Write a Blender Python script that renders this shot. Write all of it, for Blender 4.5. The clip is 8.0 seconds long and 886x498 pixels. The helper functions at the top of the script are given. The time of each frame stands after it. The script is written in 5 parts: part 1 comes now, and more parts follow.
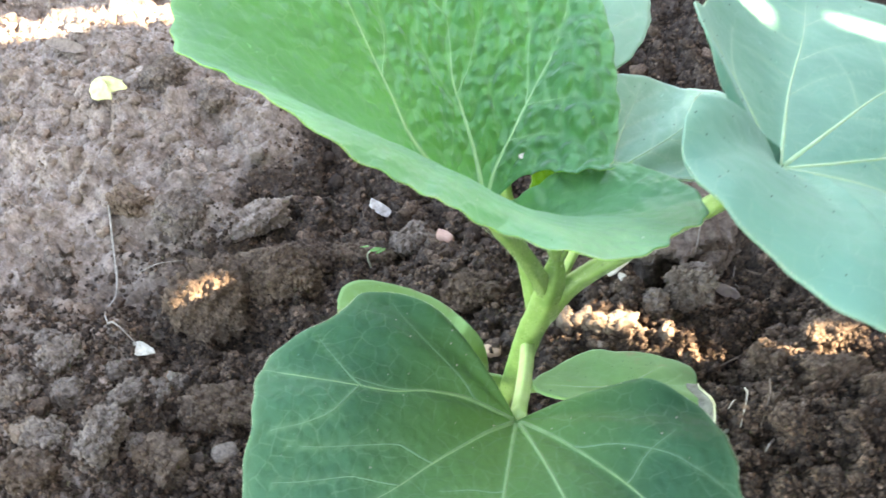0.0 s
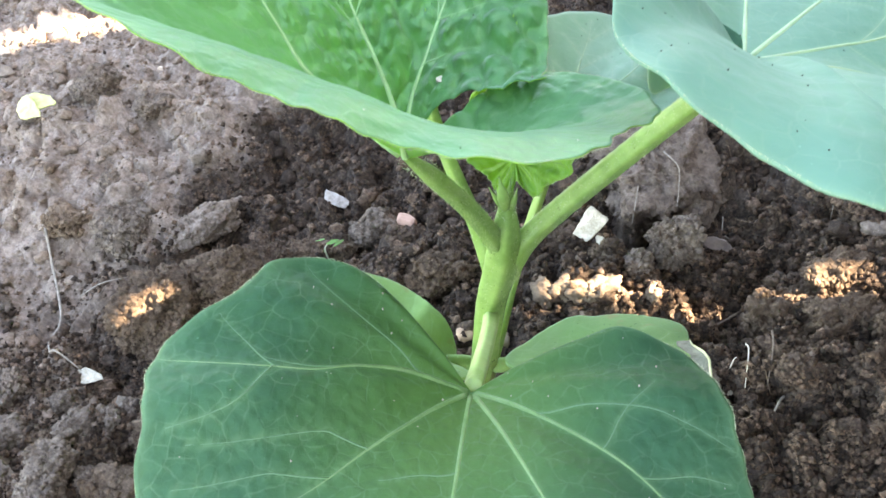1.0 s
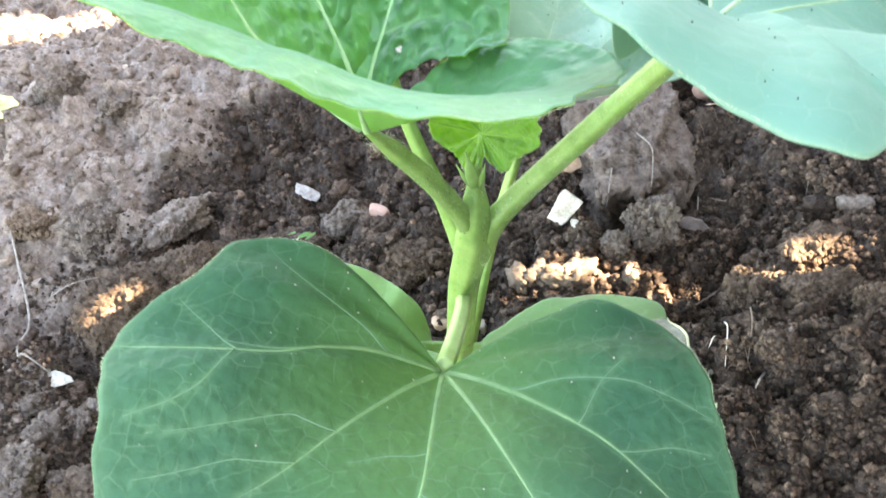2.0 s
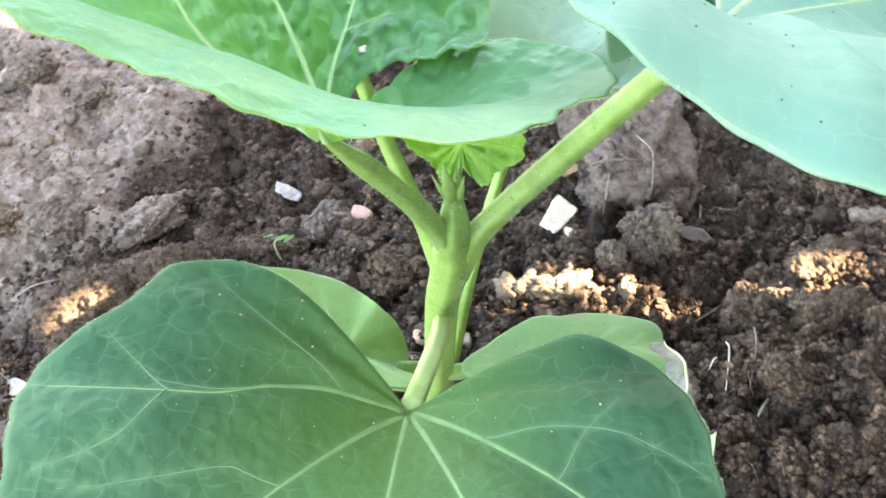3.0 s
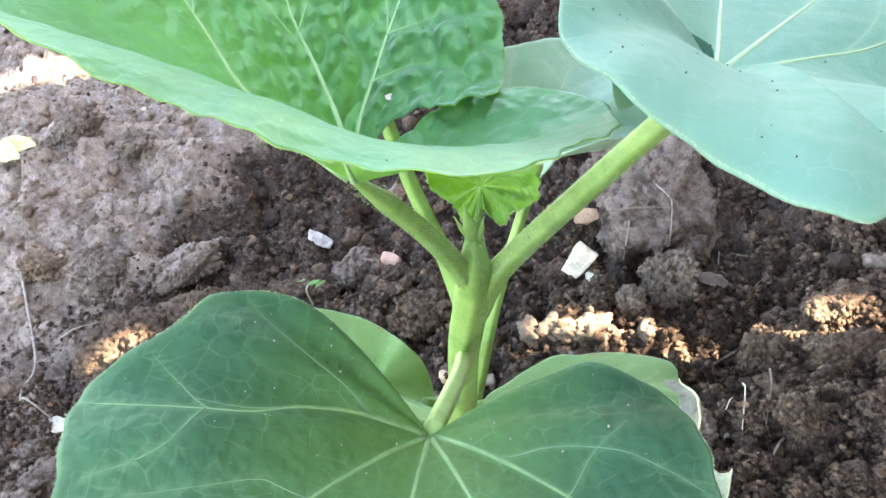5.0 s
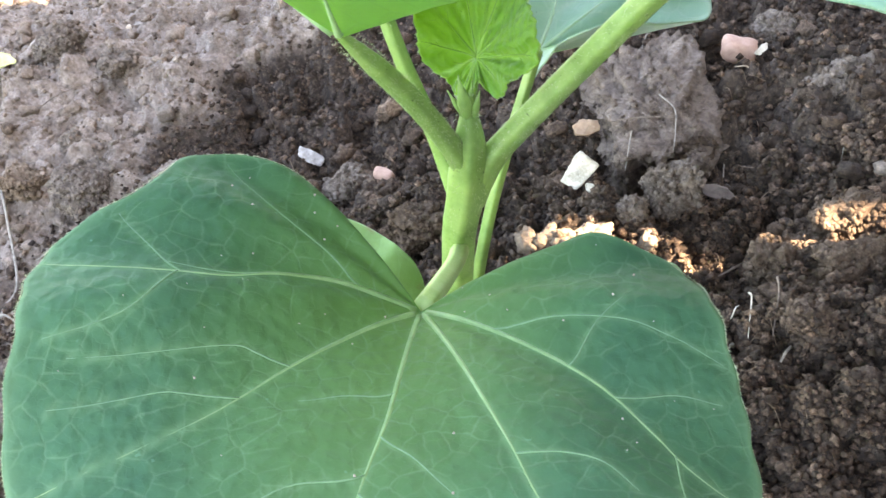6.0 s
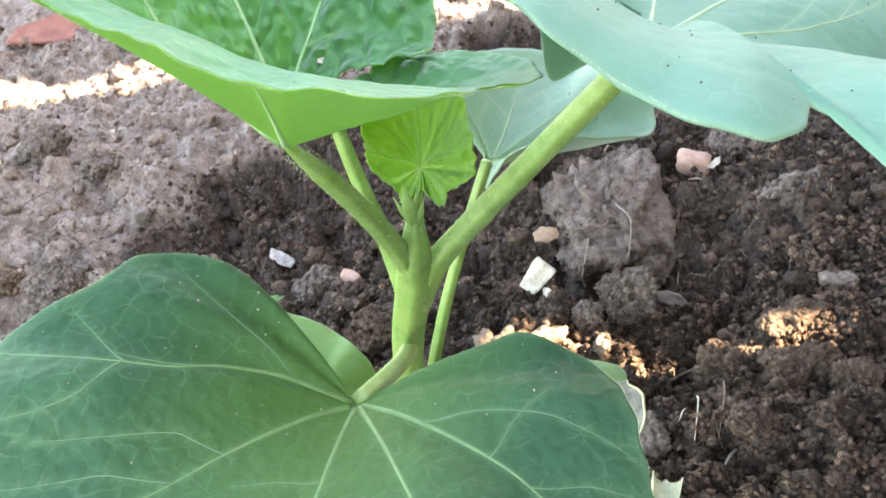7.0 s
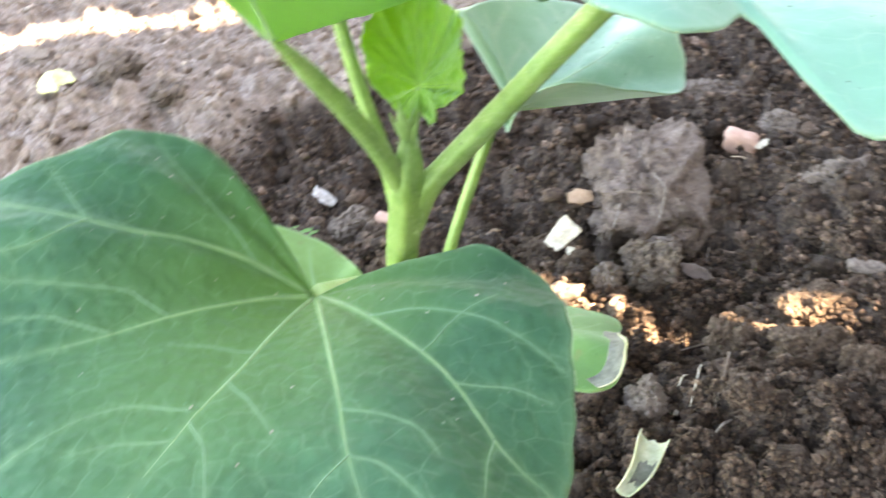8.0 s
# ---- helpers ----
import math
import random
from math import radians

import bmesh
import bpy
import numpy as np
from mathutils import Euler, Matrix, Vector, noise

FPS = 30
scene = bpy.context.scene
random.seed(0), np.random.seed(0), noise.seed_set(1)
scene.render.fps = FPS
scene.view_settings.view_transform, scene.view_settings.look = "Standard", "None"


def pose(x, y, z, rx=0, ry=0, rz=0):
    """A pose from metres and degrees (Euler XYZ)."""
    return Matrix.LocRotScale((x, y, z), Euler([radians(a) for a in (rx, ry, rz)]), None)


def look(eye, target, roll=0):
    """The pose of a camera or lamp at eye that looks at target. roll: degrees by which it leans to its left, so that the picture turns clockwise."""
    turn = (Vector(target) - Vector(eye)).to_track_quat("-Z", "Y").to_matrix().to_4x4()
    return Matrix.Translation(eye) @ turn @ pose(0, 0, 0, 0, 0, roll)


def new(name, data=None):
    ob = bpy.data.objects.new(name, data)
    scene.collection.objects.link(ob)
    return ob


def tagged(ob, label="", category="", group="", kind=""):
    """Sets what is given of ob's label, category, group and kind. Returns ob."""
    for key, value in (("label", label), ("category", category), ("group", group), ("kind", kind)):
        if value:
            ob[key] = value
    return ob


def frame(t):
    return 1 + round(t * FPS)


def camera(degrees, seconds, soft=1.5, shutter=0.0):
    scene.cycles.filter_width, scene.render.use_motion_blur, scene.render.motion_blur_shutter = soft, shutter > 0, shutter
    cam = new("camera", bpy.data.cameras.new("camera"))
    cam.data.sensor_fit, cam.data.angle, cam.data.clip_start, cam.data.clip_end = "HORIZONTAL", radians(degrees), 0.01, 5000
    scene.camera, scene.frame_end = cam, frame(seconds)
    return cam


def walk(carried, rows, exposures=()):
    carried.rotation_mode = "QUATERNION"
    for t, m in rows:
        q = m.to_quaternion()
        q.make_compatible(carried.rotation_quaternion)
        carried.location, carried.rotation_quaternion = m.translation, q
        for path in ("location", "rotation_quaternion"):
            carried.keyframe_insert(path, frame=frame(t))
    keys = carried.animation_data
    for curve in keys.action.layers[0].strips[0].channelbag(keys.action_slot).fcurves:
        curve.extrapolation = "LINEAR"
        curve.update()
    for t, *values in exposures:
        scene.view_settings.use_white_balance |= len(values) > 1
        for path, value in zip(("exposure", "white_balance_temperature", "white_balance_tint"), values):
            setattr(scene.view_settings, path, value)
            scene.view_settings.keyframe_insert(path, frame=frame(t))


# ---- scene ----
# Centimetres throughout; CM turns them into metres.
CM = 0.01
cam = camera(45.6, 8.0, soft=1.5, shutter=0.4)
PATH = [
    (0, (0.002, -14.919, 24.559), (-0.901, -1.162, 10.069), -3.59),
    (0.2, (-0.104, -14.927, 23.836), (-1.200, -1.008, 9.443), -6.06),
    (0.5, (1.164, -13.685, 22.536), (0.124, 0.007, 7.995), -10.23),
    (0.7, (1.254, -13.477, 22.145), (0.170, 0.305, 7.733), -11.04),
    (1, (1.062, -13.817, 21.689), (0.087, 0.197, 7.453), -9.94),
    (1.2, (1.024, -13.826, 21.428), (0.014, 0.081, 7.087), -10.89),
    (1.5, (1.233, -13.600, 21.194), (0.344, 0.282, 6.825), -11.04),
    (1.7, (1.201, -13.826, 21.443), (0.568, 0.285, 7.284), -10.52),
    (2.8, (1.528, -12.718, 19.409), (0.844, 0.891, 4.769), -11.19),
    (3, (1.673, -12.229, 20.083), (0.981, 1.637, 5.688), -9.97),
    (3.2, (1.553, -12.321, 19.758), (0.429, 1.540, 5.393), -9.11),
    (3.5, (2.193, -12.299, 19.497), (0.743, 1.660, 5.247), -10.30),
    (4, (2.375, -12.679, 19.636), (1.434, 1.677, 5.743), -10.58),
    (4.2, (2.247, -12.804, 19.813), (1.291, 1.571, 5.971), -10.59),
    (4.5, (1.956, -13.093, 20.521), (0.831, 1.519, 6.912), -10.63),
    (4.7, (1.924, -13.136, 20.586), (0.748, 1.522, 7.031), -10.86),
    (5.8, (1.539, -13.448, 20.086), (0.464, 1.009, 6.308), -11.33),
    (6, (1.671, -13.345, 18.935), (0.475, 0.784, 4.831), -11.18),
    (6.5, (2.108, -13.449, 19.456), (1.242, 1.224, 5.893), -9.70),
    (6.7, (2.330, -13.615, 19.188), (1.459, 1.207, 5.837), -9.42),
    (7, (2.458, -14.102, 19.392), (1.701, 1.354, 6.722), -8.94),
    (7.2, (2.403, -14.341, 19.217), (1.568, 1.247, 6.674), -8.51),
    (7.5, (3.535, -14.923, 17.815), (2.001, 0.458, 5.124), -9.19),
    (7.7, (4.516, -14.844, 18.288), (2.829, 0.732, 5.843), -9.62),
    (8, (4.248, -15.097, 18.495), (1.680, 0.214, 5.886), -6.96),
]
walk(cam, [(t, look([CM * v for v in eye], [CM * v for v in target], roll)) for t, eye, target, roll in PATH],
     exposures=[(t, e, k, 15.5 + 0.6 * min(t, 6)) for t, e, k in (
         (0.0, 4.30, 8650.0), (1.0, 4.34, 8600.0), (1.5, 4.46, 8600.0), (3.0, 4.64, 8850.0), (3.5, 4.50, 8600.0), (4.0, 4.52, 8500.0),
         (4.5, 4.49, 8200.0), (6.0, 4.42, 8700.0), (6.5, 4.57, 8900.0), (7.0, 4.36, 8900.0), (7.5, 4.56, 9400.0), (8.0, 4.64, 9100.0))])

# ---------------------------------------------------------------- light
SUN_AZ, SUN_EL = radians(98.5), radians(40)      # clockwise from +y, above the horizon
world = bpy.data.worlds.new("world")
scene.world = world
world.use_nodes = True
wn = world.node_tree
sky = wn.nodes.new("ShaderNodeTexSky")
sky.sky_type, sky.sun_disc = "NISHITA", False
sky.sun_elevation, sky.sun_rotation = SUN_EL, SUN_AZ
wn.links.new(sky.outputs[0], wn.nodes["Background"].inputs[0])
wn.nodes["Background"].inputs[1].default_value = 0.107
sun_dir = Vector((math.sin(SUN_AZ) * math.cos(SUN_EL), math.cos(SUN_AZ) * math.cos(SUN_EL), math.sin(SUN_EL)))
sun = bpy.data.lights.new("sun", "SUN")
sun.energy, sun.angle, sun.color = 5.0, radians(0.5), (1.0, 0.94, 0.85)
new("sun", sun).matrix_world = look(tuple(sun_dir * 5), (0, 0, 0))


# ---------------------------------------------------------------- noise
def lattice(ix, iy, iz, seed):
    h = (ix * 374761393 + iy * 668265263 + iz * 2147483647 + seed * 974634777) & 0xFFFFFFFF
    h = ((h ^ (h >> 13)) * 1274126177) & 0xFFFFFFFF
    h = ((h ^ (h >> 16)) * 2246822519) & 0xFFFFFFFF
    return ((h ^ (h >> 15)) & 0xFFFFFF) / float(0xFFFFFF)


def vnoise(p, seed=0):
    """Smooth value noise, -1 to 1, at rows of p."""
    p = np.asarray(p, float)
    i = np.floor(p).astype(np.int64)
    f = p - i
    f = f * f * f * (f * (f * 6 - 15) + 10)
    total = 0
    for a in (0, 1):
        for b in (0, 1):
            for c in (0, 1):
                wgt = (f[:, 0] if a else 1 - f[:, 0]) * (f[:, 1] if b else 1 - f[:, 1]) * (f[:, 2] if c else 1 - f[:, 2])
                total = total + wgt * lattice(i[:, 0] + a, i[:, 1] + b, i[:, 2] + c, seed)
    return total * 2 - 1


def fbm(p, octaves=4, seed=0, gain=0.5):
    total, amp, p = 0, 1.0, np.asarray(p, float)
    for k in range(octaves):
        total = total + amp * vnoise(p, seed + k)
        p, amp = p * 2.03 + 7.1, amp * gain
    return total


def cells(u, v, seed):
    """Distance to the border between scattered cells, 0 on the border to about 0.5 in their middles."""
    iu, iv = np.floor(u).astype(np.int64), np.floor(v).astype(np.int64)
    first, second = np.full(u.shape, 9.0), np.full(u.shape, 9.0)
    for a in (-1, 0, 1):
        for b in (-1, 0, 1):
            px = iu + a + 0.15 + 0.7 * lattice(iu + a, iv + b, iu * 0 + 1, seed)
            py = iv + b + 0.15 + 0.7 * lattice(iu + a, iv + b, iu * 0 + 2, seed)
            d = np.hypot(u - px, v - py)
            second = np.where(d < first, first, np.minimum(second, d))
            first = np.minimum(first, d)
    return second - first


def granules(u, v, seed):
    """Rounded crumbs packed side by side: 1 on their tops, 0 in the cracks between them."""
    iu, iv = np.floor(u).astype(np.int64), np.floor(v).astype(np.int64)
    best = np.zeros(u.shape)
    for a in (-1, 0, 1):
        for b in (-1, 0, 1):
            px = iu + a + 0.1 + 0.8 * lattice(iu + a, iv + b, iu * 0 + 1, seed)
            py = iv + b + 0.1 + 0.8 * lattice(iu + a, iv + b, iu * 0 + 2, seed)
            tall = 0.25 + 0.75 * lattice(iu + a, iv + b, iu * 0 + 3, seed)
            best = np.maximum(best, tall * np.sqrt(np.clip(1 - ((u - px) ** 2 + (v - py) ** 2) / (0.3 + 0.35 * tall) ** 2, 0, 1)))
    return best


# ---------------------------------------------------------------- materials
def material(name):
    m = bpy.data.materials.new(name)
    m.use_nodes = True
    nt = m.node_tree
    return m, nt, nt.nodes["Principled BSDF"]


def nd(nt, kind, **values):
    n = nt.nodes.new("ShaderNode" + kind)
    for key, v in values.items():
        n.inputs[key].default_value = v
    return n


def ramp(nt, source, stops):
    n = nt.nodes.new("ShaderNodeValToRGB")
    e = n.color_ramp.elements
    while len(e) < len(stops):
        e.new(0.5)
    for el, (at, col) in zip(e, stops):
        el.position, el.color = at, (*col, 1) if len(col) == 3 else col
    nt.links.new(source, n.inputs[0])
    return n.outputs[0]


def mixc(nt, fac, a, b, mode="MIX"):
    n = nt.nodes.new("ShaderNodeMix")
    n.data_type, n.blend_type = "RGBA", mode
    for sock, v in ((n.inputs[0], fac), (n.inputs[6], a), (n.inputs[7], b)):
        if isinstance(v, bpy.types.NodeSocket):
            nt.links.new(v, sock)
        elif isinstance(v, (int, float)):
            sock.default_value = v
        else:
            sock.default_value = (*v, 1)
    return n.outputs[2]


def calc(nt, op, a, b=0.0, c=0.0):
    n = nt.nodes.new("ShaderNodeMath")
    n.operation = op
    n.use_clamp = False
    for sock, v in zip(n.inputs, (a, b, c)):
        if isinstance(v, bpy.types.NodeSocket):
            nt.links.new(v, sock)
        else:
            sock.default_value = v
    return n.outputs[0]


def noise_tex(nt, scale, detail=4, rough=0.55, vec=None):
    n = nd(nt, "TexNoise", Scale=scale, Detail=detail, Roughness=rough)
    if vec is None:
        vec = nt.nodes.new("ShaderNodeTexCoord").outputs["Object"]
    nt.links.new(vec, n.inputs["Vector"])
    return n.outputs[0]


def bump(nt, height, strength, dist, before=None):
    n = nd(nt, "Bump", Strength=strength, Distance=dist)
    nt.links.new(height, n.inputs["Height"])
    if before is not None:
        nt.links.new(before, n.inputs["Normal"])
    return n.outputs[0]


def soil_material(name, dark, mid, pale, rough=0.9, grain=900, island=False, spec=0.25, low=None):
    m, nt, b = material(name)
    big, fine = noise_tex(nt, 60, 5), noise_tex(nt, grain, 6, 0.7)
    speck = noise_tex(nt, grain * 2.2, 2)
    col = ramp(nt, fine, [(0.24, dark), (0.5, mid), (0.82, pale)])
    col = mixc(nt, ramp(nt, big, [(0.35, (0, 0, 0)), (0.7, (1, 1, 1))]), col, mixc(nt, 1.0, col, (0.72, 0.66, 0.6), "MULTIPLY"))
    col = mixc(nt, ramp(nt, speck, [(0.69, (0, 0, 0)), (0.76, (0.6, 0.6, 0.6))]), col, tuple(min(1, v * 1.5) for v in pale))
    if island:
        rnd = nt.nodes.new("ShaderNodeNewGeometry").outputs["Random Per Island"]
        col = mixc(nt, 0.75, col, ramp(nt, rnd, low), "MULTIPLY")
    nt.links.new(col, b.inputs["Base Color"])
    b.inputs["Roughness"].default_value = rough
    b.inputs["Specular IOR Level"].default_value = spec
    n1 = bump(nt, noise_tex(nt, 420, 6, 0.7), 0.9, 0.0012)
    nt.links.new(bump(nt, fine, 0.8, 0.0006, n1), b.inputs["Normal"])
    return m


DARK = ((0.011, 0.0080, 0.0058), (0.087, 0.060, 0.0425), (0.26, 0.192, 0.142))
PALE = ((0.080, 0.061, 0.046), (0.245, 0.200, 0.163), (0.42, 0.352, 0.298))


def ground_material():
    """Dark loose tilth, with a paler crusted, damp bank whose shape comes from the 'crust' attribute. Part of the
    bank's paleness is light put into its colour.
    """
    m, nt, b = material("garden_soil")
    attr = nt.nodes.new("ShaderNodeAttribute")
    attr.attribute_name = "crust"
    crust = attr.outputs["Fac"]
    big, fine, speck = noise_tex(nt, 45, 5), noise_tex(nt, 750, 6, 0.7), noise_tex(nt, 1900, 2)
    # Tilth darker than the crumbs on it: puts crevice shade into the gaps.
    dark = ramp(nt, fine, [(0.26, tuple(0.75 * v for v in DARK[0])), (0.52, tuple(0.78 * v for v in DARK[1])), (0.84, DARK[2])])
    pale = ramp(nt, fine, [(0.25, PALE[0]), (0.5, PALE[1]), (0.8, PALE[2])])
    patch = ramp(nt, noise_tex(nt, 130, 5, 0.65), [(0.34, (0.5, 0.42, 0.35)), (0.6, (1.12, 1.07, 1.03))])
    pale = mixc(nt, 1.0, pale, patch, "MULTIPLY")
    edge = calc(nt, "ADD", crust, calc(nt, "MULTIPLY", calc(nt, "SUBTRACT", big, 0.5), 0.9))
    fac = ramp(nt, edge, [(0.25, (0, 0, 0)), (0.75, (1, 1, 1))])
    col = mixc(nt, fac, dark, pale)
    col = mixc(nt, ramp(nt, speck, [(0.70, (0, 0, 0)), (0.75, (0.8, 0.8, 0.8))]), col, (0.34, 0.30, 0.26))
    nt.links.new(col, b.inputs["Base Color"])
    wet = ramp(nt, noise_tex(nt, 150, 4), [(0.35, (0.42, 0.42, 0.42)), (0.6, (0.75, 0.75, 0.75))])
    nt.links.new(mixc(nt, fac, (0.92, 0.92, 0.92), wet), b.inputs["Roughness"])
    b.inputs["Specular IOR Level"].default_value = 0.4
    n1 = bump(nt, noise_tex(nt, 380, 6, 0.7), 0.9, 0.0014)
    nt.links.new(bump(nt, fine, 0.8, 0.0006, n1), b.inputs["Normal"])
    return m


def leaf_material(name, deep, light, vein, glow, through_share=0.3, rough=0.42, net=2.2, net_share=0.42, pucker=0.0, sheen=0.2, heart=None, spec=0.4, withered=None, mottle=1.0):
    """Leaf blade: two greens, pale ribs from the 'rib' attribute, a fine net of veins, light passing through."""
    m, nt, b = material(name)
    lay = nt.nodes.new("ShaderNodeAttribute")
    lay.attribute_name = "flat"
    vec = lay.outputs["Vector"]
    warp = nt.nodes.new("ShaderNodeVectorMath")
    warp.operation = "MULTIPLY_ADD"
    wob = nd(nt, "TexNoise", Scale=2.2, Detail=3.0)
    nt.links.new(vec, wob.inputs["Vector"])
    nt.links.new(wob.outputs["Color"], warp.inputs[0])
    warp.inputs[1].default_value = (0.22,) * 3
    nt.links.new(vec, warp.inputs[2])
    nets, domes = [], []
    for scale, lo, hi in ((net, 0.0, 0.075), (net * 2.8, 0.006, 0.07)):
        v = nd(nt, "TexVoronoi", Scale=float(scale))
        v.voronoi_dimensions = "2D"
        v.feature = "DISTANCE_TO_EDGE"
        nt.links.new(warp.outputs[0], v.inputs["Vector"])
        domes.append(v.outputs["Distance"])
        nets.append(ramp(nt, v.outputs["Distance"], [(lo, (1, 1, 1)), (hi, (0, 0, 0))]))
    fade = ramp(nt, noise_tex(nt, 240, 3), [(0.38, (0.12, 0.12, 0.12)), (0.64, (1, 1, 1))])
    nets = [calc(nt, "MULTIPLY", x, fade) for x in nets]
    attr = nt.nodes.new("ShaderNodeAttribute")
    attr.attribute_name = "rib"
    rib = attr.outputs["Fac"]
    col = ramp(nt, noise_tex(nt, 70, 5), [(0.32, deep), (0.7, light)])
    col = mixc(nt, calc(nt, "MULTIPLY", noise_tex(nt, 1400, 3), 0.35 * mottle), col, light)
    col = mixc(nt, ramp(nt, noise_tex(nt, 330, 4, 0.7), [(0.38, (0.4 * mottle,) * 3), (0.62, (0, 0, 0))]), col, deep)
    if heart:
        far = nt.nodes.new("ShaderNodeVectorMath")
        far.operation = "LENGTH"
        span = nt.nodes.new("ShaderNodeVectorMath")
        span.operation = "MULTIPLY"
        span.inputs[1].default_value = (0.55, 1.25, 0)
        nt.links.new(warp.outputs[0], span.inputs[0])
        nt.links.new(span.outputs[0], far.inputs[0])
        span = nd(nt, "MapRange")
        span.inputs["From Min"].default_value, span.inputs["From Max"].default_value = 0.0, 3.4
        span.inputs["To Min"].default_value, span.inputs["To Max"].default_value = 0.72, 0.0
        nt.links.new(far.outputs["Value"], span.inputs["Value"])
        col = mixc(nt, span.outputs[0], col, heart)
    col = mixc(nt, calc(nt, "MULTIPLY", nets[1], net_share * 0.35), col, vein)
    col = mixc(nt, calc(nt, "MULTIPLY", nets[0], net_share), col, vein)
    col = mixc(nt, calc(nt, "MULTIPLY", rib, 0.75), col, vein)
    margin = nt.nodes.new("ShaderNodeAttribute")
    margin.attribute_name = "margin"
    col = mixc(nt, calc(nt, "MULTIPLY", margin.outputs["Fac"], 0.45), col, vein)
    spots = ramp(nt, noise_tex(nt, 620, 2), [(0.73, (0, 0, 0)), (0.77, (0.6, 0.6, 0.6))])
    col = mixc(nt, spots, col, tuple(min(1, 1.5 * v + 0.04) for v in light))
    if withered:
        col = mixc(nt, ramp(nt, noise_tex(nt, 210, 3), [(0.62, (0, 0, 0)), (0.72, (0.7, 0.7, 0.7))]), col, withered)
    nt.links.new(col, b.inputs["Base Color"])
    b.inputs["Roughness"].default_value = rough
    b.inputs["Specular IOR Level"].default_value = spec
    b.inputs["Sheen Weight"].default_value = sheen
    b.inputs["Sheen Roughness"].default_value = 0.45
    b.inputs["Sheen Tint"].default_value = (0.85, 1.0, 0.93, 1)
    hgt = calc(nt, "ADD", nets[0], calc(nt, "MULTIPLY", nets[1], 0.5))
    nrm = bump(nt, hgt, 0.14, -0.0003)
    if pucker:
        relief = nt.nodes.new("ShaderNodeAttribute")
        relief.attribute_name = "relief"
        blister = nd(nt, "TexVoronoi", Scale=net * 1.7)
        blister.voronoi_dimensions = "2D"
        blister.feature = "SMOOTH_F1"
        blister.inputs["Smoothness"].default_value = 0.7
        nt.links.new(warp.outputs[0], blister.inputs["Vector"])
        nrm = bump(nt, calc(nt, "MULTIPLY", blister.outputs["Distance"], relief.outputs["Fac"]), pucker, -0.0022, nrm)
    nrm = bump(nt, noise_tex(nt, 900, 3), 0.25 * mottle, 0.0003, nrm)
    nt.links.new(nrm, b.inputs["Normal"])
    tr = nt.nodes.new("ShaderNodeBsdfTranslucent")
    nt.links.new(mixc(nt, calc(nt, "MULTIPLY", nets[0], 0.3), glow, tuple(v * 0.7 for v in glow)), tr.inputs["Color"])
    mix = nt.nodes.new("ShaderNodeMixShader")
    mix.inputs[0].default_value = through_share
    nt.links.new(b.outputs[0], mix.inputs[1])
    nt.links.new(tr.outputs[0], mix.inputs[2])
    nt.links.new(mix.outputs[0], nt.nodes["Material Output"].inputs[0])
    return m


def plain(name, a, b_, scale=300, rough=0.6, relief=0.3, spec=0.3, sss=None):
    m, nt, b = material(name)
    n = noise_tex(nt, scale, 5, 0.65)
    nt.links.new(ramp(nt, n, [(0.3, a), (0.7, b_)]), b.inputs["Base Color"])
    b.inputs["Roughness"].default_value = rough
    b.inputs["Specular IOR Level"].default_value = spec
    nt.links.new(bump(nt, noise_tex(nt, scale * 3, 4), relief, 0.0006), b.inputs["Normal"])
    if sss:
        b.inputs["Subsurface Weight"].default_value = sss
        b.inputs["Subsurface Radius"].default_value = (0.002, 0.003, 0.001)
    return m


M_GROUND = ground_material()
M_CLOD = soil_material("dark_clod", *DARK, grain=800)
M_GREY = soil_material("grey_clod", (0.036, 0.028, 0.022), (0.172, 0.138, 0.11), (0.36, 0.30, 0.248), grain=700)
M_BLOCK = soil_material("dried_block", (0.05, 0.038, 0.03), (0.195, 0.152, 0.122), (0.38, 0.315, 0.262), grain=420)
M_SLAB = soil_material("pale_crust", *PALE, grain=800)
M_RUST = soil_material("rusty_clod", (0.04, 0.027, 0.017), (0.165, 0.115, 0.077), (0.34, 0.26, 0.185), grain=800)
M_BROWN = soil_material("brown_clod", (0.022, 0.015, 0.010), (0.108, 0.076, 0.052), (0.27, 0.20, 0.145), grain=800)
M_CRUMB = soil_material("crumbs", *DARK, grain=1000, island=True, low=[(0.0, (0.12, 0.115, 0.11)), (0.5, (0.85, 0.82, 0.78)), (0.86, (1.6, 1.53, 1.44)), (1.0, (2.4, 2.3, 2.2))])
M_GRIT = soil_material("grit", *PALE, grain=1000, island=True, rough=0.8, low=[(0.0, (0.72, 0.62, 0.52)), (0.5, (1.0, 0.93, 0.86)), (1.0, (1.5, 1.4, 1.3))])
M_FRONT = leaf_material("front_leaf", (0.022, 0.092, 0.044), (0.049, 0.156, 0.073), (0.20, 0.36, 0.18), (0.16, 0.36, 0.06), 0.2, rough=0.64, net=3.0, net_share=0.3, pucker=0.2, sheen=0.06, heart=(0.12, 0.25, 0.045), spec=0.2)
M_LU = leaf_material("bright_leaf", (0.040, 0.180, 0.060), (0.105, 0.32, 0.125), (0.26, 0.48, 0.22), (0.22, 0.52, 0.14), 0.3, rough=0.43, net=2.4, net_share=0.3, pucker=0.8, sheen=0.35)
M_LU_UNDER = leaf_material("leaf_underside", (0.15, 0.36, 0.05), (0.22, 0.46, 0.085), (0.34, 0.52, 0.18), (0.5, 0.86, 0.14), 0.6, rough=0.5, net=2.2, net_share=0.2)
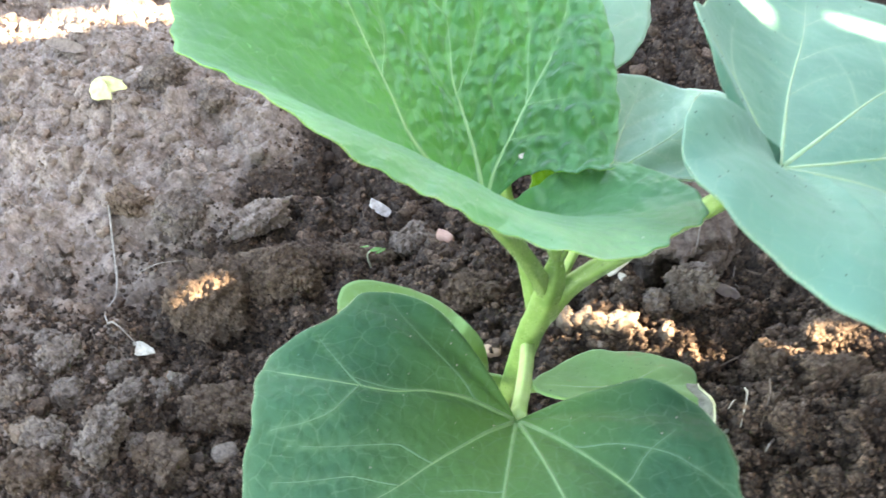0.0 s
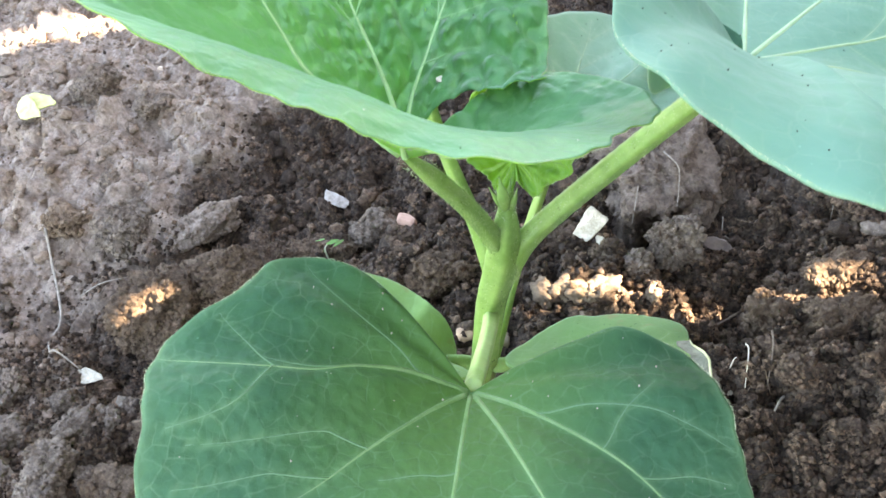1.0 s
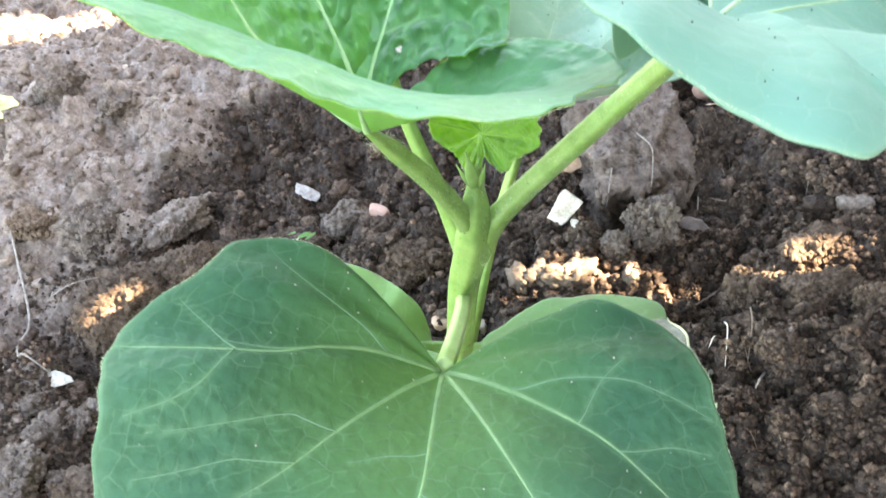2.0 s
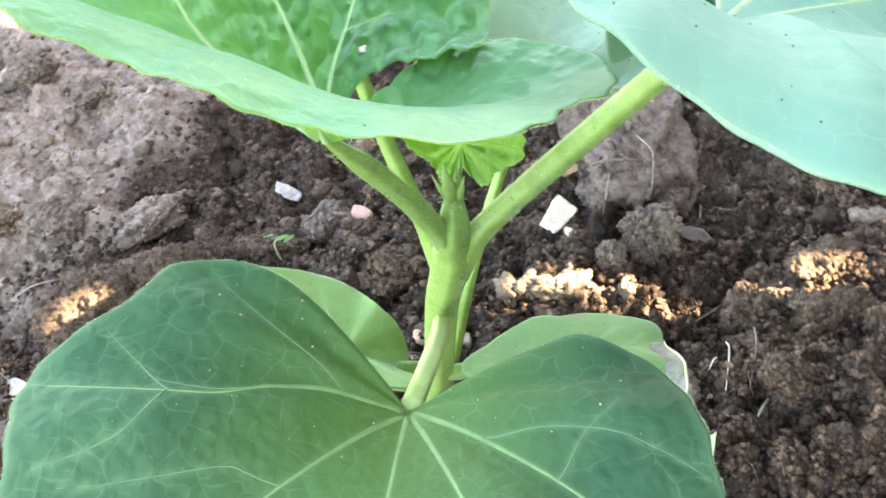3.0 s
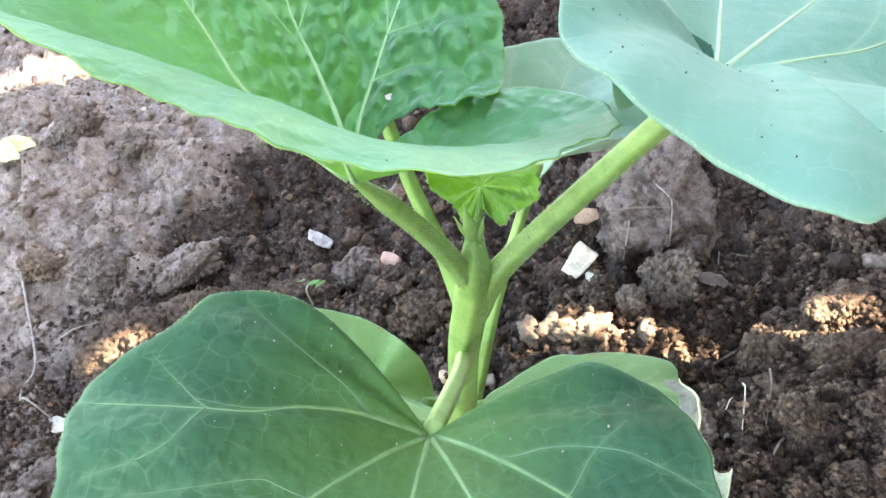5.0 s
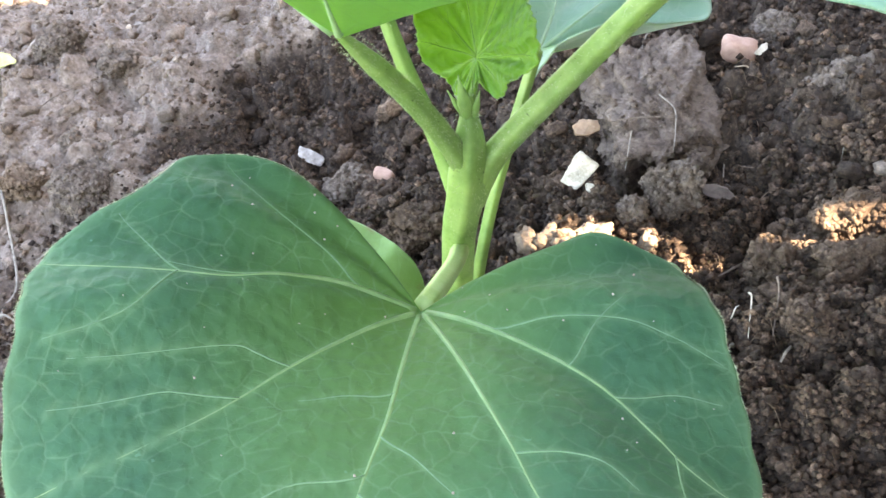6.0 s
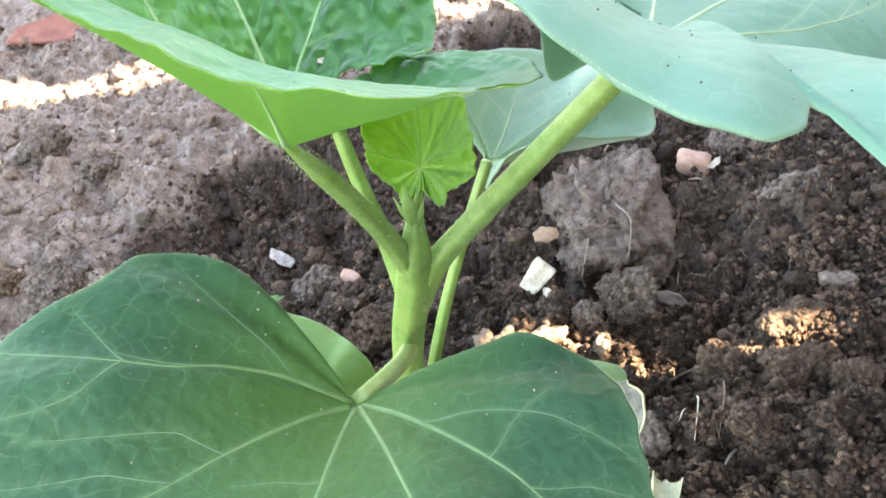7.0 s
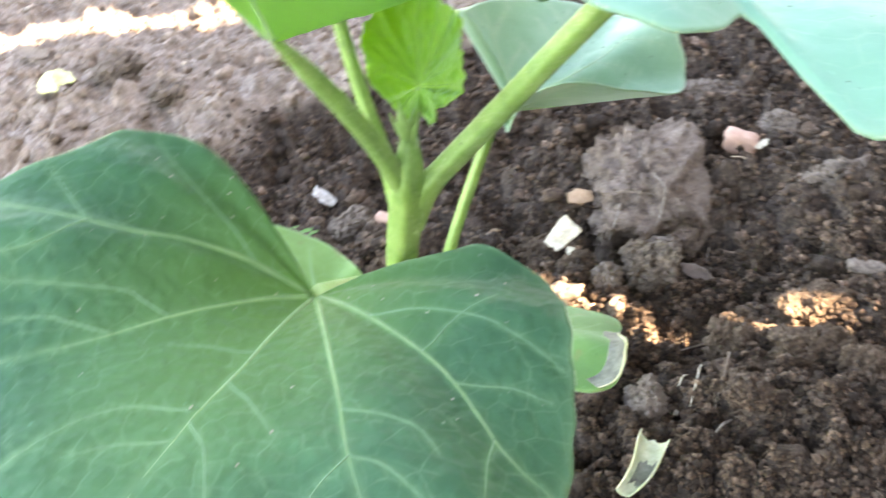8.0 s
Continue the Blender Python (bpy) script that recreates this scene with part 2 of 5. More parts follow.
# The sky's reflection on this leaf is put into its base colour as extra blue.
M_RU = leaf_material("sky_tinted_leaf", (0.082, 0.240, 0.158), (0.120, 0.305, 0.200), (0.28, 0.45, 0.28), (0.2, 0.46, 0.14), 0.25, rough=0.6, net_share=0.25, sheen=0.22, pucker=0.05, mottle=0.15)
M_BK = leaf_material("dusty_leaf", (0.15, 0.30, 0.185), (0.22, 0.40, 0.25), (0.40, 0.52, 0.36), (0.2, 0.42, 0.12), 0.25, net_share=0.22, sheen=0.4)
M_YOUNG = leaf_material("young_leaf", (0.060, 0.20, 0.012), (0.115, 0.30, 0.028), (0.26, 0.44, 0.08), (0.36, 0.62, 0.05), 0.40, net=4.0, net_share=0.1, pucker=0.3)
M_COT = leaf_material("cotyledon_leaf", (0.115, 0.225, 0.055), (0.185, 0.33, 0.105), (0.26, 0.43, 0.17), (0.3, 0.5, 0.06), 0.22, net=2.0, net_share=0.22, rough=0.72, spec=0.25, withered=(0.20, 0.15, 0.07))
# Darker copy of the seed leaf green, with shade put into its colour.
M_COT_SHADED = leaf_material("shaded_cotyledon_leaf", (0.066, 0.175, 0.048), (0.115, 0.265, 0.082), (0.24, 0.43, 0.16), (0.3, 0.55, 0.06), 0.22, net=2.0, net_share=0.2, rough=0.68, spec=0.25, withered=(0.20, 0.15, 0.07))
M_STEM = plain("stem_green", (0.125, 0.24, 0.05), (0.26, 0.41, 0.122), 160, 0.42, 0.15, 0.45, 0.25)
M_STEM_PALE = plain("petiole_pale", (0.30, 0.44, 0.14), (0.42, 0.56, 0.24), 160, 0.45, 0.15, 0.4, 0.25)
M_RIB = plain("leaf_rib", (0.15, 0.28, 0.10), (0.23, 0.38, 0.155), 300, 0.45, 0.2, 0.35, 0.2)
M_RIB_SIDE = plain("leaf_side_rib", (0.10, 0.22, 0.095), (0.16, 0.31, 0.14), 300, 0.45, 0.2, 0.35)
M_RIB_LU = plain("bright_leaf_rib", (0.24, 0.43, 0.17), (0.32, 0.52, 0.24), 300, 0.45, 0.2, 0.35)
M_RIB_LU_SIDE = plain("bright_leaf_side_rib", (0.17, 0.38, 0.14), (0.23, 0.45, 0.19), 300, 0.45, 0.2, 0.35)
M_RIB_PALE = plain("leaf_rib_pale", (0.21, 0.37, 0.18), (0.30, 0.45, 0.25), 300, 0.45, 0.2, 0.35, 0.2)
M_RIB_YOUNG = plain("young_leaf_rib", (0.12, 0.27, 0.03), (0.19, 0.36, 0.06), 300, 0.5, 0.2, 0.3)
M_HAIR = plain("stem_hair", (0.34, 0.42, 0.22), (0.5, 0.56, 0.36), 300, 0.5, 0.0)
M_WHITE = plain("white_flake", (0.34, 0.30, 0.22), (0.68, 0.63, 0.51), 420, 0.7, 0.9)
M_PALE_FLAKE = plain("grey_flake", (0.20, 0.175, 0.15), (0.52, 0.48, 0.43), 420, 0.7, 0.9)
M_PINK = plain("pink_stone", (0.30, 0.17, 0.12), (0.46, 0.30, 0.23), 300, 0.7, 0.5)
M_ORANGE = plain("orange_stone", (0.26, 0.165, 0.10), (0.44, 0.31, 0.21), 300, 0.7, 0.5)
M_STRAW = plain("dry_straw", (0.15, 0.125, 0.10), (0.33, 0.29, 0.235), 600, 0.6, 0.3)
M_FIBRE = plain("root_fibre", (0.10, 0.065, 0.04), (0.30, 0.22, 0.15), 60, 0.7, 0.3)
M_BARK = plain("twig_bark", (0.10, 0.075, 0.055), (0.22, 0.17, 0.13), 700, 0.8, 0.6)
M_YELLOW = plain("yellow_leaf", (0.40, 0.40, 0.14), (0.56, 0.55, 0.26), 250, 0.5, 0.3, 0.3, 0.2)
M_RED = plain("red_shard", (0.16, 0.06, 0.045), (0.30, 0.13, 0.09), 120, 0.8, 0.5)
M_SLATE = plain("slate_shard", (0.085, 0.066, 0.055), (0.215, 0.172, 0.145), 260, 0.7, 0.5)
M_TAN = plain("tan_crumb", (0.40, 0.31, 0.22), (0.62, 0.52, 0.40), 400, 0.8, 0.5)
M_DRY = plain("dry_crumb", (0.08, 0.056, 0.038), (0.175, 0.132, 0.092), 500, 0.85, 0.7)
M_HUSK = plain("husk_skin", (0.29, 0.32, 0.19), (0.53, 0.56, 0.39), 300, 0.5, 0.4, 0.3, 0.2)
M_CREAM = plain("cream_rim", (0.46, 0.47, 0.25), (0.66, 0.66, 0.42), 300, 0.55, 0.4, 0.3, 0.2)
M_ROT = plain("withered_skin", (0.06, 0.062, 0.045), (0.20, 0.215, 0.17), 350, 0.6, 0.6)
# Wood of the unseen boards added to block the sun.
M_WOOD = plain("shade_board_wood", (0.20, 0.15, 0.11), (0.32, 0.26, 0.20), 40, 0.8, 0.4)
M_SPECK = plain("soil_speck", (0.02, 0.016, 0.012), (0.05, 0.04, 0.03), 900, 0.9, 0.2)


# ---------------------------------------------------------------- mesh helpers
def mesh_from(name, verts, faces, mat, smooth=True):
    me = bpy.data.meshes.new(name)
    verts = np.asarray(verts, float) * CM
    if isinstance(faces, np.ndarray):
        n, k = faces.shape
        me.vertices.add(len(verts))
        me.vertices.foreach_set("co", verts.astype(np.float32).ravel())
        me.loops.add(n * k)
        me.loops.foreach_set("vertex_index", faces.astype(np.int32).ravel())
        me.polygons.add(n)
        me.polygons.foreach_set("loop_start", np.arange(0, n * k, k, dtype=np.int32))
    else:
        me.from_pydata([tuple(v) for v in verts.tolist()], [], faces)
    me.materials.append(mat)
    me.polygons.foreach_set("use_smooth", [bool(smooth)] * len(me.polygons))
    me.update(calc_edges=True)
    return me


def thing(name, me, label, category, group="", kind=""):
    return tagged(new(name, me), label, category, group, kind)


def holder(name, at, label, category, group=""):
    e = new(name)
    e.empty_display_size = 0.01
    e.matrix_world = pose(*[CM * v for v in at])
    return tagged(e, label, category, group)


def under(parent, ob):
    """Keeps ob where it is while it becomes a part."""
    ob.parent = parent
    ob.matrix_parent_inverse = Matrix.Translation(-parent.matrix_world.translation) if parent.parent is None else Matrix()
    return ob


def curve_points(points, n):
    """A smooth Catmull-Rom line through the points."""
    p = np.asarray(points, float)
    p = np.vstack([2 * p[0] - p[1], p, 2 * p[-1] - p[-2]])
    out = []
    for u in np.linspace(0, len(p) - 3 - 1e-9, n):
        i = int(u)
        f = u - i
        a, b, c, d = p[i:i + 4]
        out.append(0.5 * (2 * b + (c - a) * f + (2 * a - 5 * b + 4 * c - d) * f * f + (3 * b - a - 3 * c + d) * f ** 3))
    return np.array(out)


def tube(points, radii, n=24, sides=14, ridge=0.0, caps=True, flat=1.0):
    """Verts and faces of a round, ridged tube along a smooth line. radii: at even steps."""
    line = curve_points(points, n) if len(points) > 2 else np.linspace(points[0], points[1], n)
    rad = np.interp(np.linspace(0, 1, n), np.linspace(0, 1, len(radii)), radii)
    verts, faces = [], []
    up = np.array([0.13, -0.9, 0.4])
    for i in range(n):
        t = line[min(i + 1, n - 1)] - line[max(i - 1, 0)]
        t = t / (np.linalg.norm(t) + 1e-12)
        a = up - t * (up @ t)
        a /= np.linalg.norm(a) + 1e-12
        b = np.cross(t, a)
        for k in range(sides):
            phi = 2 * math.pi * k / sides
            r = rad[i] * (1 + ridge * math.cos(5 * phi + 0.4))
            verts.append(line[i] + r * (flat * math.cos(phi) * a + math.sin(phi) * b))
    for i in range(n - 1):
        for k in range(sides):
            j = (k + 1) % sides
            faces.append((i * sides + k, i * sides + j, (i + 1) * sides + j, (i + 1) * sides + k))
    if caps:
        faces.append(tuple(range(sides - 1, -1, -1)))
        faces.append(tuple(range((n - 1) * sides, n * sides)))
    return verts, faces


def join(pieces):
    verts, faces = [], []
    for v, f in pieces:
        o = len(verts)
        verts += list(v)
        faces += [tuple(i + o for i in face) for face in f]
    return verts, faces


def ico(level):
    bm = bmesh.new()
    bmesh.ops.create_icosphere(bm, subdivisions=level, radius=1)
    v = np.array([p.co for p in bm.verts])
    f = [tuple(q.index for q in p.verts) for p in bm.faces]
    bm.free()
    return v, f


ICO = {k: ico(k) for k in (1, 2, 3, 4, 5)}
ICO[0] = (np.array([(1, 0, 0), (-1, 0, 0), (0, 1, 0), (0, -1, 0), (0, 0, 1), (0, 0, -1)], float),
          [(0, 2, 4), (2, 1, 4), (1, 3, 4), (3, 0, 4), (2, 0, 5), (1, 2, 5), (3, 1, 5), (0, 3, 5)])


def lump(at, size, seed, level=4, rough=0.35, grain=0.08, turn=(0, 0, 0), square=0.0, granules=0):
    """A clod or stone: a sphere pushed in and out at three scales, squared off by square, with small crumbs stuck to it."""
    v, f = ICO[level]
    v = v.copy()
    unit = v
    if square:
        p = 2 + square
        v = v / (np.abs(v) ** p).sum(1, keepdims=True) ** (1 / p)
    mean = float(np.mean(size))
    d = 1 + rough * fbm(unit * 1.3 + seed * 3.7, 3, seed) + grain * fbm(unit * 4.5 + seed, 2, seed + 9, 0.6)
    d = d + grain * 0.9 * (0.5 - np.abs(fbm(unit * (2.2 + 4 * mean) + seed, 3, seed + 19, 0.65)))
    v = v * d[:, None] * np.array(size)
    e = np.array(Euler([radians(a) for a in turn]).to_matrix())
    v = v @ e.T + np.array(at)
    f = np.array(f)
    if granules:
        rng = np.random.default_rng(seed + 500)
        g0, h0 = ICO[0]
        tri = f[rng.integers(0, len(f), granules)]
        w = rng.dirichlet((1, 1, 1), granules)
        p = (v[tri] * w[..., None]).sum(1)
        r = (0.035 + 0.1 * rng.random(granules) ** 2.2)
        g = g0[None] * (1 + 0.5 * (rng.random((granules, len(g0), 1)) - 0.5)) * r[:, None, None] + p[:, None]
        h = np.array(h0)[None] + (np.arange(granules) * len(g0))[:, None, None] + len(v)
        v, f = np.vstack([v, g.reshape(-1, 3)]), np.vstack([f, h.reshape(-1, 3)])
    return v, f


# ---------------------------------------------------------------- ground
def smooth(a, b, x):
    t = np.clip((x - a) / (b - a), 0, 1)
    return t * t * (3 - 2 * t)


BUMPS = [  # x, y, height, reach
    (-10.3, 15.3, -0.7, 0.8), (-9.95, 14.95, -1.7, 0.28), (-7.1, 10.7, -1.2, 0.4), (-11.9, 16.6, 0.35, 0.8), (-12.0, 14.2, -0.3, 1.0), (-8.4, 15.6, 0.3, 1.2),
    (-3.0, 11.6, -0.85, 3.2), (7.2, 6.6, -1.25, 1.9), (-14.0, 17.5, 0.9, 4.5), (-13.2, 10.0, -0.75, 2.8), (0.3, 2.2, 1.0, 2.0),
    (5.2, 8.0, -2.4, 0.8), (9.2, 4.6, 0.25, 1.3), (8.0, 1.4, 0.45, 1.6), (10.5, -2.0, 0.5, 3.0), (11.5, 9.0, 0.5, 3.0), (-10, 3.0, -0.3, 3.0), (-8.2, 5.6, -0.7, 0.9),
    (-1.0, 7.2, 0.5, 1.3), (3.2, 5.7, 0.35, 1.3), (7.2, 4.6, -0.7, 1.0), (9.3, 4.5, -0.35, 1.0), (-13.0, 8.0, -0.5, 2.2), (-1.5, 9.4, 0.4, 0.7), (-3.85, 11.6, 0.25, 0.7), (6.3, 1.5, 0.4, 0.6), (-9.9, 5.2, -0.8, 1.1), (-11.5, 7.2, -0.6, 0.9), (-7.5, 6.2, -0.5, 0.9), (-6.6, 9.0, -0.4, 0.8), (-8.9, 9.0, -0.4, 0.6),
]


def crust_at(x, y):
    """How far the paler, crusted bank covers the tilth: 0 to 1."""
    x, y = np.asarray(x, float), np.asarray(y, float)
    # Pale edge runs out past y 15.5 to whiten the sunlit soil there.
    edge = -7.6 + 1.1 * np.sin(y * 0.45) + np.clip(y - 15.5, 0, 11) * 1.9 + 0.7 * np.sin(y * 1.3 + x * 0.6)
    bank = smooth(1.2, -1.2, x - edge) * smooth(8.0, 11.0, y - 0.25 * (x + 12))
    low = 0.6 * smooth(-9.0, -11.5, x + 0.5 * np.sin(y * 1.1)) * smooth(12, 9, y) * smooth(-4, 0, y)
    return np.maximum(bank, low) * smooth(60, 30, np.hypot(x + 8, y - 14))


def level_strip(x, y):
    """A strip of finer, flatter soil beside the seed leaf: 0 to 1."""
    return smooth(5.4, 6.4, x) * smooth(12.5, 11.0, x) * np.exp(-((y - 4.6 + 0.1 * (x - 8)) / 0.5) ** 2)


def ground_z(x, y, fine=True):
    x, y = np.asarray(x, float), np.asarray(y, float)
    near = smooth(90, 40, np.hypot(x, y - 8))
    z = 0.076 * np.clip(x, -30, 30) - 0.42
    for bx, by, bh, br in BUMPS:
        z = z + bh * np.exp(-((x - bx) ** 2 + (y - by) ** 2) / br ** 2)
    crust = crust_at(x, y)
    z = z + 0.55 * crust
    p = np.stack([x, y, np.zeros_like(x)], -1).reshape(-1, 3)
    form = fbm(p * 0.32, 3, 3).reshape(x.shape)
    z = z + near * 0.30 * form * (1 - 0.4 * crust)
    if fine:
        mid = fbm(p * 1.25, 4, 11, 0.55).reshape(x.shape)
        small = (1 - np.abs(fbm(p * 2.6, 4, 23, 0.6))).reshape(x.shape)
        clump = smooth(-0.35, 0.5, fbm(p * 0.7, 2, 51)).reshape(x.shape)
        wx, wy = x + 0.12 * mid, y + 0.12 * small
        near = near * (1 - 0.65 * level_strip(x, y))
        z = z + near * (1 - 0.62 * crust) * (0.42 * granules(wx * 1.3, wy * 1.3, 61) * (0.3 + clump) + 0.2 * granules(wx * 3.1, wy * 3.1, 62) - 0.22)
        z = z + near * crust * (0.2 * granules(wx * 0.85 + 0.3 * small, wy * 0.85 + 0.3 * mid, 66) * clump + 0.16 * granules(wx * 1.9, wy * 1.9, 64) * (0.2 + clump)) + near * crust * 0.12 * np.abs(fbm(p * 0.8, 3, 53)).reshape(x.shape) - near * crust * 0.22 * smooth(0.35, 0.75, fbm(p * 0.55, 2, 55)).reshape(x.shape)
        z = z + near * (1 - 0.6 * crust) * (0.20 * mid + 0.16 * (small - 0.6)) + near * crust * (0.13 * fbm(p * 3.2, 3, 31).reshape(x.shape) + 0.16 * fbm(p * 1.1, 3, 33).reshape(x.shape))
        z = z - near * (1 - crust) * (0.6 * smooth(0.2, 0.6, fbm(p * 0.85, 3, 71)) + 0.34 * smooth(0.16, 0.5, fbm(p * 1.9, 3, 73))).reshape(x.shape)
    return z + (1 - near) * 1.2 * fbm(p * 0.05, 3, 41).reshape(x.shape)


def axis_steps(lo, hi, step, far):
    core = np.arange(lo, hi + step, step)
    d, left, right = step, [lo], [core[-1]]
    while right[-1] < far:
        d *= 1.28
        right.append(right[-1] + d)
        left.append(left[-1] - d)
    return np.concatenate([left[:0:-1], core, right[1:]])


gx, gy = axis_steps(-24, 17, 0.09, 60000), axis_steps(-7, 33, 0.09, 60000)
X, Y = np.meshgrid(gx, gy)
Z = ground_z(X, Y)
nx, ny = len(gx), len(gy)
idx = np.arange(nx * ny).reshape(ny, nx)
quads = np.stack([idx[:-1, :-1], idx[:-1, 1:], idx[1:, 1:], idx[1:, :-1]], -1).reshape(-1, 4)
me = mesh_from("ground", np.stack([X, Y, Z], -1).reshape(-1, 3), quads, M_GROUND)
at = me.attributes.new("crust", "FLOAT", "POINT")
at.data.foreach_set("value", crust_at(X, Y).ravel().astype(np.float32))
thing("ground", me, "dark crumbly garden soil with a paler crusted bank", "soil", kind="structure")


def gz(x, y):
    return float(ground_z(np.array([x]), np.array([y]))[0])


# ---------------------------------------------------------------- unseen boards beyond the bed, added to shade it and cut the sun into streaks
def fence():
    """Upright boards, side by side but for two narrow gaps, at a right angle to the sun's bearing. Added out of view to
    shape the sunlight.
    """
    out = Vector((math.sin(SUN_AZ), math.cos(SUN_AZ), 0))
    side = Vector((-out.y, out.x, 0))
    far = 50.0
    base = np.array((2.0, 5.5, 0.0)) + far * np.array(out)
    e = holder("shade_boards", (base[0], base[1], -5), "unseen upright boards with narrow gaps, added to shade the bed", "fence")
    spans = [(0.08, 8.8, 0)] + [(max(20.0 + 11.0 * k, 21.2), 32.0 + 11.0 * k, (k + 1) % 2) for k in range(9)]
    spans += [(-0.3 - 11.0 * (k + 1) - 1.0, -0.3 - 11.0 * k, k % 2) for k in range(1, 20)]
    whole = [((a, b), (a, b), back, -8, 96 + 1.5 * math.sin(k * 2.1), "board") for k, (a, b, back) in enumerate(spans)]
    # the board beside the first gap has a notch, cut to let sun reach the left lump
    whole += [((-12.3, e0), (-12.3, e0), 0, low, high, "board") for e0, low, high in ((-0.52, -8, 49.9), (-1.2, 49.9, 54.3), (-0.52, 54.3, 96))]
    whole += [((-0.45, 0.9), (-0.45, 0.9), 1, 52.0, 54.7, "gap_blocker")]
    # two boards cut on a slant leave a gap for the far band of sun
    whole += [((8.2, 21.2), (8.2, 21.2), 1, -8, 36, "board"), ((8.2, 21.2), (8.2, 21.2), 1, 66, 95, "board")]
    whole += [((8.2, 19.5), (8.2, 13.0), 1, 36, 66, "board"), ((21.15, 21.2), (14.7, 21.2), 1, 36, 66, "board")]
    # short battens behind the first gap leave it open only where sun patches should fall
    whole += [((-1.6, 0.9), (-1.6, 0.9), 1, low, high, "gap_blocker") for low, high in ((-8, 37.0), (39.0, 39.4), (40.7, 41.2), (44.2, 47.2), (50.6, 52.2), (54.1, 94))]
    for lower, upper, back, foot, top, name in whole:
        bm = bmesh.new()
        pts = [base + np.array(side) * (lower, upper)[h][n] + np.array(out) * o + np.array((0, 0, (foot, top)[h])) for n in (0, 1) for o in (2.3 * back, 2.3 * back + (0.5 if name == "gap_blocker" else 2.0)) for h in (0, 1)]
        v = [bm.verts.new(tuple(CM * p)) for p in pts]
        for f in ((0, 1, 3, 2), (4, 6, 7, 5), (0, 4, 5, 1), (2, 3, 7, 6), (0, 2, 6, 4), (1, 5, 7, 3)):
            bm.faces.new([v[i] for i in f])
        bmesh.ops.recalc_face_normals(bm, faces=bm.faces)
        bmesh.ops.bevel(bm, geom=bm.edges[:], offset=0.0015, segments=1, affect="EDGES")
        mb = bpy.data.meshes.new(name)
        bm.to_mesh(mb)
        bm.free()
        mb.materials.append(M_WOOD)
        under(e, new(name, mb))
fence()

